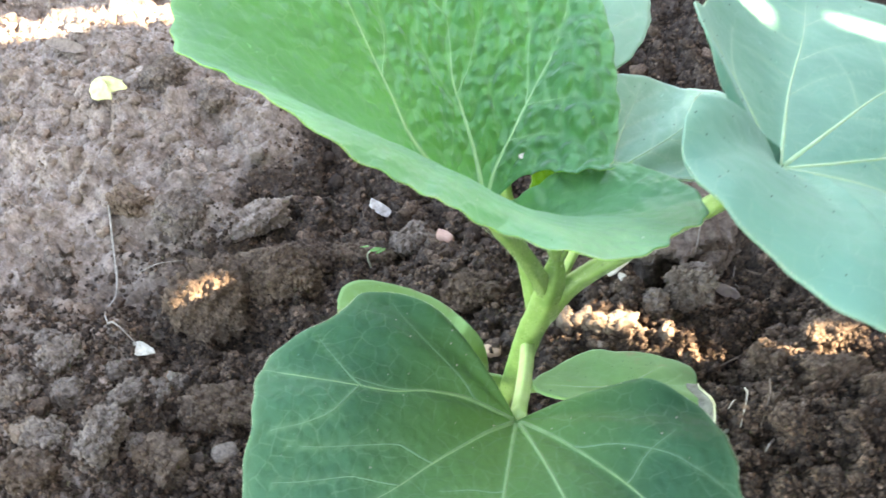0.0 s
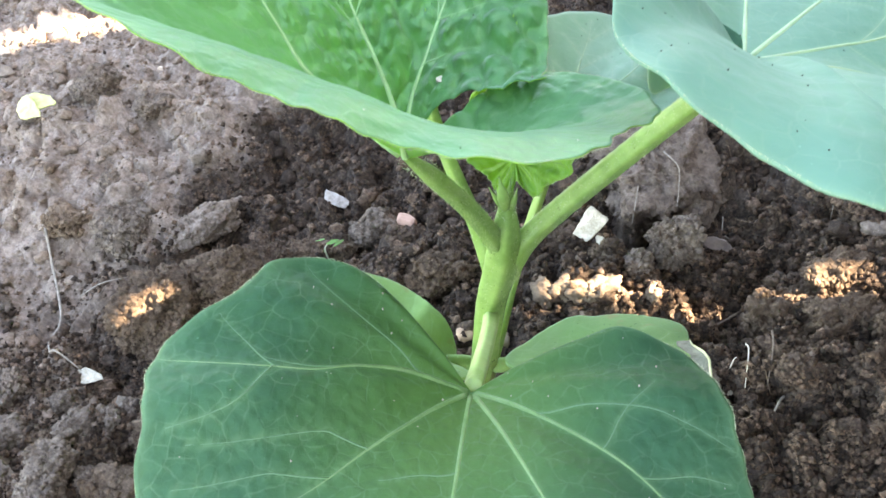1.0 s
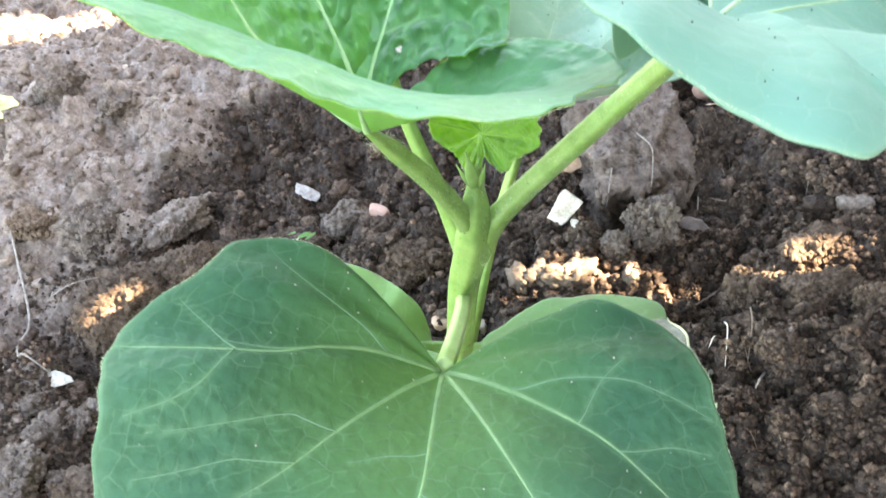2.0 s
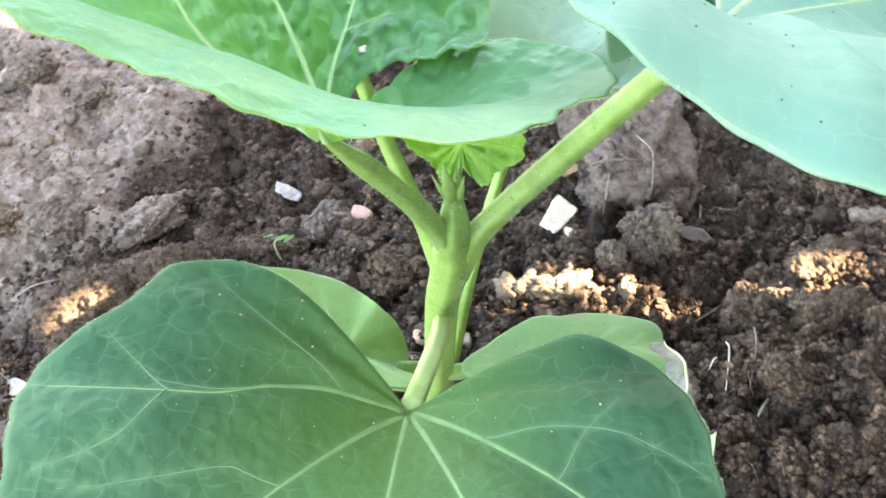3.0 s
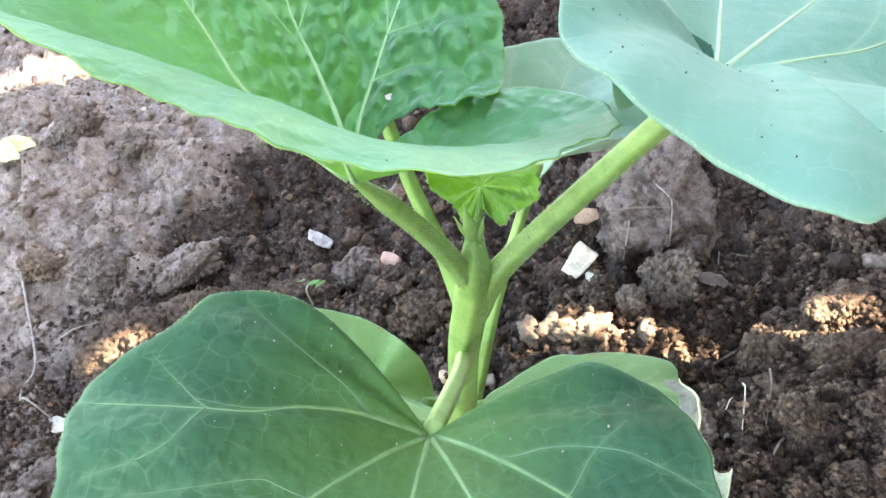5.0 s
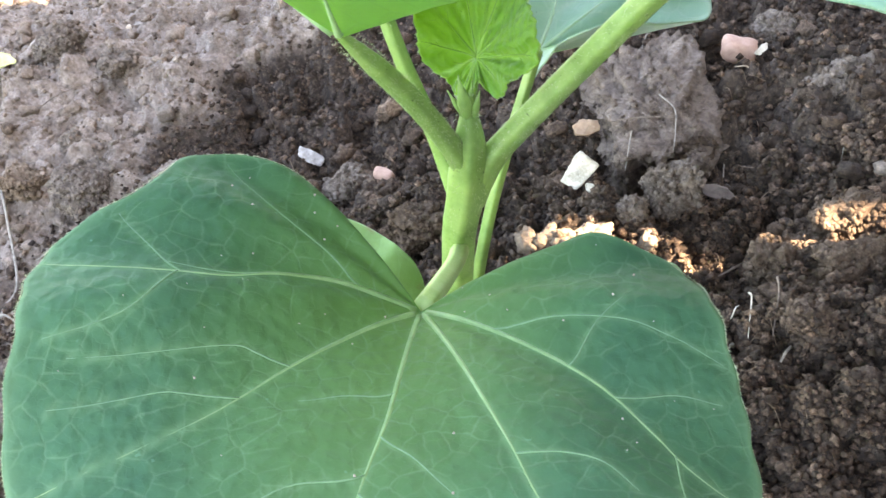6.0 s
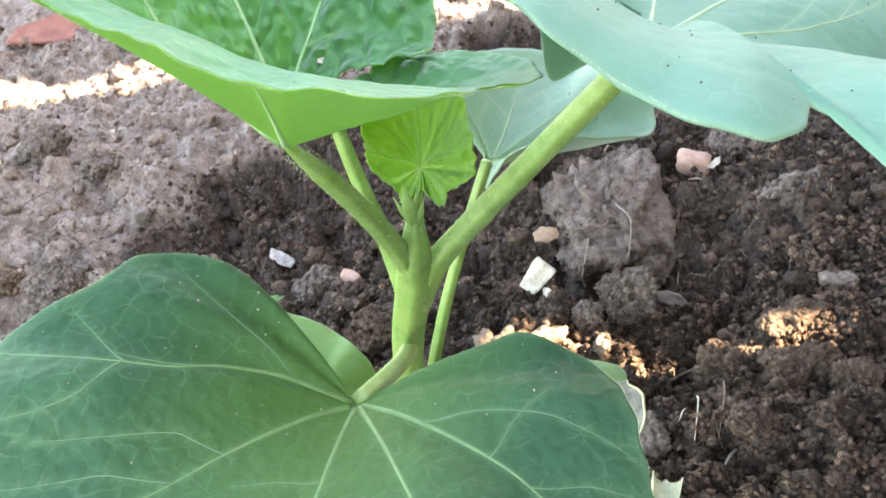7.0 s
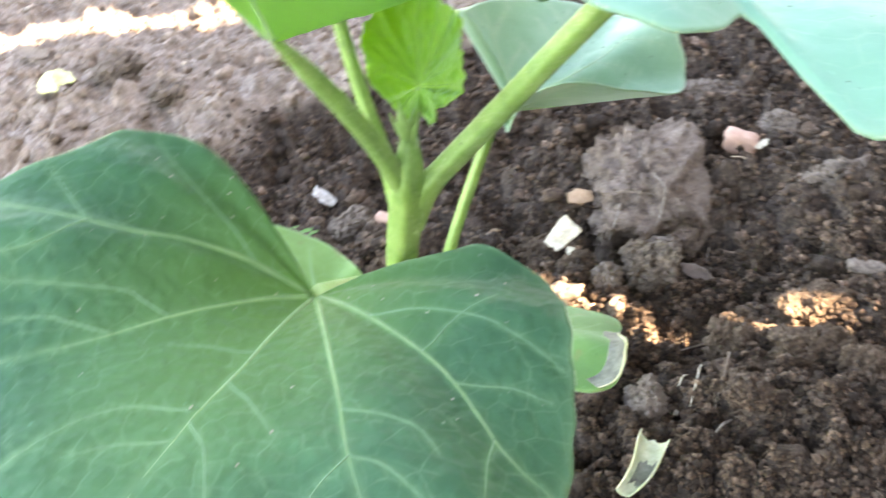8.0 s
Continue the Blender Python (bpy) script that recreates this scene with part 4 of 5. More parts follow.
LU_RIBS = [
    [(.02, 262), (.14, 267), (.24, 273), (.35, 277.5), (.42, 278), (.53, 276), (.93, 274)],
    [(.02, 236), (.15, 231), (.30, 227.5), (.45, 230.5), (.60, 234), (.93, 238)],
    [(.02, 345), (.27, 329), (.34, 322), (.42, 316.5), (.60, 310), (.93, 304)],
]
LU_VEINS = [
    [(.35, 277.5), (.45, 268), (.62, 262)], [(.45, 230.5), (.55, 223), (.70, 218)], [(.45, 230.5), (.58, 242), (.78, 250)], [(.42, 316.5), (.50, 305), (.64, 298)],
    [(.28, 275), (.38, 285), (.52, 291)], [(.58, 275), (.66, 284), (.80, 289)], [(.62, 275), (.72, 267), (.84, 263)], [(.30, 227.5), (.40, 217), (.58, 208)],
]
blade("lu", "leaf_blade", "bright green puckered leaf, its base cupped upward", M_LU, M_RIB_LU,
      [(r,) for r in LU_RIBS] + [([(.02, 84), (.2, 84.5), (.4, 85)],)], bumps=0.2, teeth=0.022, seed=7, thick=0.014, wide=0.046, calm=True, lower=M_LU_UNDER, sidemat=M_RIB_LU_SIDE, veins=LU_VEINS)
blade("ru", "leaf_blade", "large green leaf with a bluish sky cast and pale ribs", M_RU, M_RIB_PALE,
      [(-2, 14, .93, 2), (26, 26, .93, 3), (60, -2, .93, 3), (87, -2, .93, 3), (120, 6, .85, 1)], bumps=0.02, teeth=0.012, seed=11, wide=0.043)
blade("bk", "leaf_blade", "dusty pale green leaf behind the stem", M_BK, M_RIB_PALE,
      [(0, 4, .93, 3), (35, 4, .93, 3), (-32, -4, .93, 2), (72, 6, .9, 2), (-70, -6, .9, 2)], bumps=0.03, teeth=0.012, seed=13, wide=0.05, rings=34, rays=160)
blade("young", "young_leaf", "small bright yellow-green young leaf with pleated veins", M_YOUNG, M_RIB_YOUNG,
      [(0, 0, .95, 3), (32, 2, .95, 3), (-32, -2, .95, 3), (66, 4, .95, 2), (-66, -4, .95, 2), (105, 4, .95, 2), (-105, -4, .95, 2), (145, 2, .95, 1), (-145, -2, .95, 1)],
      bumps=0.13, teeth=0.05, seed=17, wide=0.02, thick=0.025, rings=26, rays=150)
blade("cotl", "cotyledon", "smooth oval seed leaf, light green", M_COT, M_RIB, [(180, 0, .9, 0), (0, 0, .9, 2), (30, 10, .85, 0), (-30, -10, .85, 0)], teeth=0.006, seed=19, thick=0.07, wide=0.04, rings=26, rays=120)
blade("cotr", "cotyledon", "oval seed leaf with a withered pale tip", M_COT_SHADED, M_RIB, [(180, 0, .9, 0), (0, 0, .8, 2), (30, 10, .7, 0)], teeth=0.006, seed=23, thick=0.07, wide=0.04, rings=26, rays=120)

# the leaf behind, held up by the back stalk
SHAPES["far"] = dict(at=(-0.1, 2.2, 12.95), n=(0.05, -0.25, 0.97), f=(0.1, 1.0, 0.2), w=0.3, depth=0.85,
                     r=(4.2, 4.1, 4.0, 3.8, 3.4, 2.8, 2.2, 1.8, 1.6, 1.8, 2.2, 2.7, 3.15, 3.4, 3.8, 4.1), h=(0.1,) * 16, q=(-0.2,) * 16)
blade("far", "leaf_blade", "pale green leaf behind the others", M_BK, M_RIB_PALE, [(0, 0, .93, 3), (40, 4, .93, 2), (-40, -4, .93, 2), (85, 4, .9, 2), (-85, -4, .9, 2)],
      bumps=0.03, teeth=0.012, seed=29, wide=0.05, rings=34, rays=160)

# growing tip: folded bud leaves
bud = []
for dx, dy, tall, lean, wide in ((-0.02, -0.06, 0.95, -0.06, 0.115), (-0.08, 0.0, 0.66, -0.2, 0.06), (0.08, -0.04, 0.6, 0.14, 0.06), (0.02, 0.1, 0.7, 0.1, 0.07)):
    b0 = np.array((1.37 + dx, -0.03 + dy, 8.45))
    line = [b0, b0 + np.array((lean * 0.2, -0.05, tall * 0.4)), b0 + np.array((lean * 0.6, -0.07, tall * 0.7)), b0 + np.array((lean, -0.03, tall))]
    bud.append(tube(line, [wide * 0.35, wide * 0.8, wide, wide * 0.75, wide * 0.3, 0.008], 16, 12, 0.2, flat=0.5))
under(plant, tagged(new("bud", mesh_from("bud", *join(bud), M_STEM)), "hairy folded leaf bud"))
hairs("stem_hair", [(1.33, -0.05, 8.4), (1.36, -0.02, 8.8), (1.38, 0, 9.2)], [0.2, 0.16], 260, 77, 0.08)
stalk("petiole", [(1.36, 0.1, 8.4), (1.5, 0.22, 8.9), (1.6, 0.32, 9.38)], [0.09, 0.07, 0.06], None, "short stalk of the young leaf", n=14)
stalk("petiole", [(0.42, 1.1, 2.6), (0.9, 0.95, 2.75), (1.5, 0.75, 3.05)], [0.16, 0.17, 0.12], M_COT, "short flat stalk of a seed leaf", n=14)
stalk("petiole", [(0.42, 1.1, 2.6), (0.1, 1.1, 2.8), (-0.3, 1.0, 3.1)], [0.16, 0.17, 0.12], M_COT, "short flat stalk of a seed leaf", n=14)


def stem_specks(points, radii, count, seed, side):
    """Grains of soil stuck to a stalk."""
    rng = np.random.default_rng(seed)
    line = curve_points(points, 80)
    v0, f0 = ICO[1]
    verts, faces = [], []
    for u in rng.random(count):
        i = int(u * 78)
        t = line[i + 1] - line[i]
        t /= np.linalg.norm(t)
        d = np.array((rng.normal(), -abs(rng.normal()) * side, rng.normal() * 0.3))
        d -= t * (d @ t)
        d /= np.linalg.norm(d) + 1e-9
        at = line[i] + d * np.interp(u, np.linspace(0, 1, len(radii)), radii) * 1.02
        o = len(verts)
        verts += list(v0 * rng.uniform(0.004, 0.012) * (1 + 0.5 * (rng.random((len(v0), 1)) - 0.5)) + at)
        faces += [tuple(a + o for a in f) for f in f0]
    under(plant, tagged(new("stem_specks", mesh_from("stem_specks", verts, faces, M_SPECK)), "dark grains of soil on the stem", kind="stuff"))


stem_specks(STEM, STEM_R, 110, 201, 1.0)
stem_specks(PET_RU, [0.22, 0.19], 50, 202, 0.6)
stem_specks(PET_LU, [0.2, 0.17], 40, 203, 0.6)


def withered_tip():
    """The dried, scooped end of the seed leaf: its skin turned up towards a pale curled rim."""
    b = Blade("cotr", 0.006, 0.0, (), 23)
    S, T = np.meshgrid(np.linspace(0.84, 1.01, 12), np.radians(np.linspace(-50, 6, 30)), indexing="ij")
    up_ = 0.02 + 0.2 * np.clip((S - 0.85) / 0.16, 0, 1) ** 2 * np.sin(np.linspace(0.25, math.pi - 0.25, 30))[None] ** 0.5
    P = b.place(S, T, up_ + 0.012 * vnoise(np.stack([S * 9, T * 9, S * 0], -1).reshape(-1, 3), 5).reshape(S.shape))
    n = 30
    f = [(i * n + k, (i + 1) * n + k, (i + 1) * n + k + 1, i * n + k + 1) for i in range(11) for k in range(n - 1)]
    ob = under(plant, tagged(new("withered_tip", mesh_from("withered_tip", P.reshape(-1, 3), f, M_ROT)), "grey withered patch on the seed leaf"))
    mod = ob.modifiers.new("thick", "SOLIDIFY")
    mod.thickness, mod.offset = 0.012 * CM, -1
    v, f = tube(P[-1] + np.array((0, 0, 0.012)), [0.01, 0.022, 0.028, 0.024, 0.01], 30, 8)
    under(plant, tagged(new("curled_rim", mesh_from("curled_rim", v, f, M_CREAM)), "pale curled rim of the seed leaf"))


withered_tip()


# ---------------------------------------------------------------- clods and stones
def clod(name, x, y, size, mat, label, seed, sink=0.35, turn=(0, 0, 0), square=0.0, rough=0.3, grain=0.10, level=4, z=None, category="clod", stuck=1.0):
    zz = (gz(x, y) if z is None else z) + size[2] * (1 - 2 * sink) * (1 if z is None else 0)
    crumbly = mat in (M_CLOD, M_BROWN, M_GREY, M_BLOCK, M_RUST, M_SLAB) and category == "clod"
    v, f = lump((x, y, zz), size, seed, level, rough, grain * (1.5 if crumbly else 1), turn, square, int(520 * stuck * (size[0] + size[1]) * (size[2] + 0.4)) if crumbly else 0)
    return thing(name, mesh_from(name, v, f, mat), label, category, "lumps of soil in the bed" if crumbly else "")


BIG = "large grey block of dried soil lying in the bed"
clod("soil_clod", 6.2, 10.1, (1.42, 2.0, 0.95), M_BLOCK, BIG, 5, 0.5, (14, 4, 4), 2.4, 0.2, 0.11, 5, z=-0.2, stuck=0.45)
clod("soil_clod", 6.1, 6.75, (0.66, 0.66, 0.98), M_GREY, "grey crumbly lump of soil below a larger block", 8, 0.4, (0, 8, 20), 0.8, 0.28, 0.12, z=-0.4)
clod("soil_clod", 4.95, 5.9, (0.36, 0.34, 0.36), M_GREY, "small grey lump of soil", 12, 0.3)
clod("soil_clod", 4.15, 6.5, (0.42, 0.4, 0.42), M_BROWN, "brown lump of soil", 15, 0.3)
clod("soil_clod", 3.0, 7.9, (1.0, 0.5, 0.5), M_BROWN, "brown ridge of soil behind the stem", 17, 0.4, (0, 0, 8))
LIT = "brown broken lump of soil with a dry top"
clod("soil_clod", -8.95, 6.9, (1.12, 0.8, 1.15), M_BROWN, LIT, 24, 0.3, (-14, 0, 10), 2.4, 0.16, 0.11, 5, z=-0.62)
clod("soil_clod", -6.85, 7.75, (1.15, 0.65, 0.9), M_BROWN, "brown lump of dried soil beside a broken lump", 27, 0.2, (0, 6, 14), 1.4, 0.28, 0.13)
clod("soil_clod", -10.6, 10.9, (0.85, 0.72, 0.7), M_GREY, "rounded crumbly lump of soil", 31, 0.3, (0, 0, 40), 0.6, 0.25, 0.14)
clod("soil_clod", -8.3, 10.9, (1.25, 0.5, 0.46), M_SLAB, "long flat grey piece of crust", 35, 0.12, (14, -10, 24), 1.2, 0.22, 0.1)
clod("soil_clod", -6.0, 9.5, (1.0, 0.6, 0.55), M_CLOD, "dark lump of soil", 38, 0.25, (0, 0, -14))
clod("soil_clod", -4.5, 9.5, (1.1, 0.5, 0.48), M_BROWN, "brown lump of soil", 41, 0.25, (0, 0, 6))
clod("soil_clod", -2.6, 10.0, (0.66, 0.48, 0.46), M_GREY, "small angular lump of soil", 44, 0.22, (0, 0, 20), 1.2)
clod("soil_clod", -1.4, 8.9, (0.55, 0.4, 0.34), M_CLOD, "dark lump of soil", 46, 0.35)
clod("soil_clod", -0.6, 6.9, (0.85, 0.62, 0.5), M_BROWN, "reddish brown crumbly mound of soil", 48, 0.42, grain=0.16)
clod("soil_clod", 7.85, 3.75, (0.5, 0.45, 0.62), M_BROWN, "brown crumbly lump of soil", 51, 0.36, (0, 0, 25), 0.8, 0.34, grain=0.16)
clod("soil_clod", 9.75, 3.1, (0.88, 0.5, 0.6), M_BROWN, "brown crumbly lump of soil", 54, 0.42, (0, 8, 16), 1.4, 0.3, grain=0.15)
clod("soil_clod", 10.0, 4.65, (0.85, 0.42, 0.4), M_BROWN, LIT, 57, 0.36, (0, -8, 16), 0.8, 0.3, grain=0.1)
clod("soil_clod", 8.85, 4.3, (0.55, 0.34, 0.34), M_BROWN, LIT, 58, 0.36, (0, -6, 10), 0.6, 0.34, grain=0.1)
clod("soil_clod", 6.95, 4.1, (0.55, 0.3, 0.26), M_BROWN, LIT, 60, 0.35, (0, 0, -8), grain=0.14)
clod("soil_clod", 5.72, 1.85, (0.36, 0.5, 0.62), M_SLAB, "pale brown porous lump beside the seed leaf", 63, -0.2, (0, 0, 24), 0.7, grain=0.12)
clod("soil_clod", 8.35, 2.75, (0.45, 0.36, 0.3), M_BROWN, "brown lump of soil", 66, 0.2)
clod("soil_clod", 7.75, 2.05, (0.3, 0.28, 0.24), M_BROWN, "small brown lump of soil", 67, 0.15)
clod("soil_clod", 10.6, 2.3, (0.5, 0.42, 0.4), M_BROWN, "brown crumbly lump of soil", 68, 0.25)
clod("soil_clod", 7.9, 1.2, (0.42, 0.36, 0.3), M_CLOD, "dark lump of soil", 69, 0.3)
clod("soil_clod", 11.4, 9.6, (1.1, 0.5, 0.45), M_GREY, "grey lump of soil", 72, 0.4, (0, 0, 12))
clod("soil_clod", 10.6, 12.6, (0.9, 0.6, 0.5), M_GREY, "grey lump of soil", 75, 0.4)
clod("soil_clod", 8.6, 15.0, (1.3, 0.9, 0.7), M_GREY, "grey lump of soil", 78, 0.4)
clod("soil_clod", -12.4, 17.6, (0.85, 0.75, 0.6), M_GREY, "rounded brown stone-like lump on the bank", 81, 0.35, grain=0.05)
clod("soil_clod", -10.3, 16.4, (0.6, 0.5, 0.35), M_GREY, "grey lump on the bank", 83, 0.4)
clod("soil_clod", -11.4, 13.2, (0.4, 0.36, 0.25), M_GREY, "grey lump on the bank", 85, 0.35)
clod("stone", -8.35, 13.45, (0.27, 0.2, 0.2), M_GREY, "small squarish grey stone on the bank", 87, -0.25, (0, 0, 15), 3, 0.1, 0.04, 3, category="stone")
clod("stone", -13.4, 13.6, (0.2, 0.2, 0.2), M_BROWN, "small round brown stone on the bank", 89, -0.1, (0, 0, 0), 0, 0.1, 0.03, 3, category="stone")
clod("stone", -12.6, 12.2, (0.26, 0.2, 0.14), M_GREY, "small flat stone on the bank", 90, 0.3, (0, 0, 0), 1, 0.12, 0.03, 3, category="stone")
for k, (x, y, r, m) in enumerate(((-12.96, 3.7, .62, M_GREY), (-14.4, 3.5, .6, M_GREY), (-11.2, 1.65, .8, M_GREY), (-10.25, 1.8, .56, M_GREY), (-9.3, 1.1, .92, M_BROWN), (-8.05, 3.0, .9, M_BROWN),
                                  (-10.95, 3.5, .66, M_GREY), (-9.5, 4.1, .34, M_GREY), (-9.95, 3.6, .3, M_GREY), (-12.9, 1.75, .8, M_GREY), (-13.0, 0.6, .8, M_BROWN), (-13.35, 5.0, .6, M_GREY),
                                  (-14.3, 6.0, .42, M_GREY), (-15.1, 9.4, .6, M_GREY), (-12.75, 11.6, .62, M_RUST), (-11.6, 4.6, .4, M_GREY), (-11.9, 2.7, .4, M_GREY))):
    clod("soil_clod", x, y, (r * (0.74 + 0.14 * (k % 3)), r * 0.68, r * 0.62), m, "crumbly lump of soil" if m is not M_GREY else "grey lump of soil", 100 + k, 0.2, (9 * (k % 4) - 12, 0, 37 * k), 0.9 + 0.6 * (k % 3), 0.30, 0.12)
clod("stone", -7.65, 1.4, (0.36, 0.28, 0.2), M_GREY, "pale smooth stone among brown lumps", 128, 0.2, (0, 0, 15), 1.5, 0.1, 0.03, 3, category="stone")
for k, (x, y, r) in enumerate(((2.3, 5.3, .3), (2.74, 5.15, .26), (3.25, 5.0, .34), (3.78, 5.0, .38), (4.66, 4.4, .24), (5.15, 4.85, .2), (3.0, 5.4, .2))):
    clod("soil_crumb", x, y, (r * 1.15, r * 0.8, r * 0.8), M_DRY, "dry tan crumb of soil", 130 + k, 0.24, (12 * (k % 3), 0, 23 * k - 50), 1.2, 0.42, 0.16, 4, category="crumb")
clod("pebble", -1.55, 9.45, (0.3, 0.2, 0.2), M_PINK, "small angular pinkish stone in dark soil", 150, 0.15, (-20, 12, -24), 4, 0.15, 0.03, 3, z=-0.62, category="pebble")
clod("pebble", 9.04, 11.6, (0.46, 0.32, 0.32), M_PINK, "flat pink stone in dark soil", 152, 0.08, (-12, 14, -14), 5, 0.16, 0.1, 3, category="pebble")
clod("pebble", 0.02, 4.2, (0.24, 0.2, 0.17), M_ORANGE, "orange pebble near the stem", 156, 0.2, (0, 0, 0), 1, 0.15, 0.04, 3, category="pebble")
clod("pebble", 6.4, 1.65, (0.15, 0.13, 0.12), M_WHITE, "tiny whitish pebble on dark soil", 158, -0.3, (0, 0, 0), 0.5, 0.15, 0.03, 3, category="pebble")
clod("pebble", 11.4, 5.8, (0.5, 0.24, 0.16), M_GREY, "flat grey stone on dark soil", 160, 0.2, (0, 8, -8), 1, 0.15, 0.03, 3, category="pebble")
clod("pebble", 0.95, 4.3, (0.22, 0.2, 0.18), M_TAN, "small tan pebble near the stem", 162, 0.2, (0, 0, 0), 1, 0.15, 0.03, 3, category="pebble")
clod("pebble", -10.4, 18.9, (0.1, 0.1, 0.09), M_TAN, "tiny tan pebble on the bank", 164, 0.1, (0, 0, 0), 1, 0.15, 0.03, 2, category="pebble")


# ---------------------------------------------------------------- flakes, straws and other litter
def flake(name, at, long, broad, turn, mat, label, seed, bend=0.2, thick=0.03, point=0.0, category="flake", corners=None):
    """A thin, curled, ragged piece: an uneven outline, or the corners given, on a bent sheet."""
    n, m = 40, 6
    rng = np.random.default_rng(seed)
    th = np.linspace(0, 2 * math.pi, n, endpoint=False)
    c = 5 + seed % 3
    ca = 2 * math.pi * (np.arange(c) + 0.55 * (rng.random(c) - 0.5)) / c
    corner = np.stack([np.cos(ca), np.sin(ca)], -1) * rng.uniform(0.95, 1.3, c)[:, None]
    if corners:
        corner = 2 * np.array(corners, float)
        corner = corner[np.argsort(np.arctan2(corner[:, 1], corner[:, 0]))]
        c = len(corner)
    rad = np.full(n, 9.0)
    for k in range(c):
        p, q = corner[k], corner[(k + 1) % c]
        nrm = np.array((q[1] - p[1], p[0] - q[0]))
        dot = nrm[0] * np.cos(th) + nrm[1] * np.sin(th)
        rad = np.where(dot > 1e-6, np.minimum(rad, (nrm @ p) / np.maximum(dot, 1e-6)), rad)
    rad = np.clip(rad, 0.3, 1.4) * (1 + 0.03 * rng.normal(size=n))
    verts = [np.zeros(3)]
    for i in range(1, m + 1):
        s = i / m
        x, y = long / 2 * rad * np.cos(th) * s, broad / 2 * rad * np.sin(th) * s * (1 - point * np.clip(np.cos(th), 0, 1) * s)
        z = bend * ((y / broad) ** 2 * 2 * broad + 0.5 * x * y / long) + 0.03 * vnoise(np.stack([x * 6, y * 6, 0 * x + seed], -1), seed)
        verts += list(np.stack([x, y, z], -1))
    faces = [(0, 1 + k, 1 + (k + 1) % n) for k in range(n)]
    for i in range(m - 1):
        for k in range(n):
            j = (k + 1) % n
            faces.append((1 + i * n + k, 1 + (i + 1) * n + k, 1 + (i + 1) * n + j, 1 + i * n + j))
    e = np.array(Euler([radians(a) for a in turn]).to_matrix())
    v = np.array(verts) @ e.T + np.array(at)
    ob = thing(name, mesh_from(name, v, faces, mat), label, category)
    mod = ob.modifiers.new("thick", "SOLIDIFY")
    mod.thickness, mod.offset = thick * CM, -1
    return ob


def up(x, y, h=0.0):
    return (x, y, gz(x, y) + h)


flake("shell_flake", (3.8, 7.15, 0.6), 1.0, 1.0, (46, -8, -8), M_WHITE, "creamy white angular flake leaning on a lump", 3, 0.1, 0.05, corners=((0.06, 0.56), (0.55, 0.1), (-0.12, -0.46), (-0.52, -0.16)))
flake("shell_flake", (4.05, 6.75, 0.3), 0.45, 0.22, (40, 10, -50), M_WHITE, "small white splinter below a larger flake", 5, 0.1)
flake("shell_flake", (-3.85, 11.6, -1.22), 1.0, 1.0, (40, 8, 0), M_PALE_FLAKE, "greyish white flake on dark soil", 7, 0.15, corners=((-0.35, 0.34), (0.0, 0.2), (0.42, -0.05), (0.3, -0.34), (-0.1, -0.2), (-0.42, 0.02)))
flake("shell_flake", (9.62, 11.35, 0.5), 0.5, 0.2, (30, -10, 38), M_WHITE, "white splinter beside a pink stone", 9, 0.1)
flake("stone_chip", (4.3, 9.25, 0.3), 1.0, 1.0, (38, 6, 4), M_ORANGE, "flat tan stone chip beside a grey block", 17, 0.08, 0.12, category="stone", corners=((-0.36, 0.12), (-0.1, 0.26), (0.32, 0.16), (0.38, -0.1), (0.0, -0.22), (-0.34, -0.16)))
flake("stone_shard", (7.42, 6.98, -0.68), 1.0, 1.0, (52, 6, -4), M_SLATE, "flat dark stone shard stuck in the soil", 19, 0.08, 0.14, category="stone", corners=((-0.5, 0.24), (-0.1, 0.26), (0.4, -0.02), (0.5, -0.2), (0.1, -0.22), (-0.42, -0.02)))
flake("dry_petal", up(-11.05, 5.5, 0.5), 0.95, 0.42, (25, 0, -16), M_WHITE, "pointed papery white leaf scrap", 11, 0.5, 0.02, 0.7)
flake("shell_flake", up(-10.3, 4.5, 0.12), 0.5, 0.26, (20, 0, 10), M_STRAW, "pale papery scrap on the soil", 13, 0.3)
flake("shell_flake", up(-9.8, 4.3, 0.14), 0.36, 0.28, (35, 10, 60), M_STRAW, "pale papery scrap on the soil", 15, 0.3)
yl = holder("fallen_leaf", up(-14.4, 16.45, 0.42), "pale yellow-green notched leaf lying on the bank", "leaf")
for k, (dx, dy, turn, long, wide) in enumerate(((-0.06, -0.2, (24, 4, -46), 1.4, 0.72), (0.16, 0.1, (28, -4, -14), 1.4, 0.62))):
    o = flake("leaf_half", (yl.location.x / CM + dx, yl.location.y / CM + dy, yl.location.z / CM + 0.05 + 0.05 * k), long, wide, turn, M_YELLOW, "", 31 + k, 0.16, 0.03, 0.55)
    for key in ("label", "category"):
        if key in o:
            del o[key]
    under(yl, o)
flake("pottery_shard", up(-15.4, 29.2, 0.3), 3.4, 1.6, (24, 4, 12), M_RED, "reddish brown flat shard on the bank", 21, 0.05, 0.25, category="shard")
flake("dry_leaf", up(-17.3, 20.6, 0.25), 2.2, 0.6, (20, 0, -24), M_BARK, "brown dry leaf strip on the bank", 23, 0.3, 0.03, 0.4, category="leaf")
flake("dry_leaf", up(-17.0, 21.2, 0.45), 0.9, 0.35, (25, 0, -30), M_TAN, "tan dry leaf scrap on the bank", 25, 0.3, 0.03, 0.3, category="leaf")


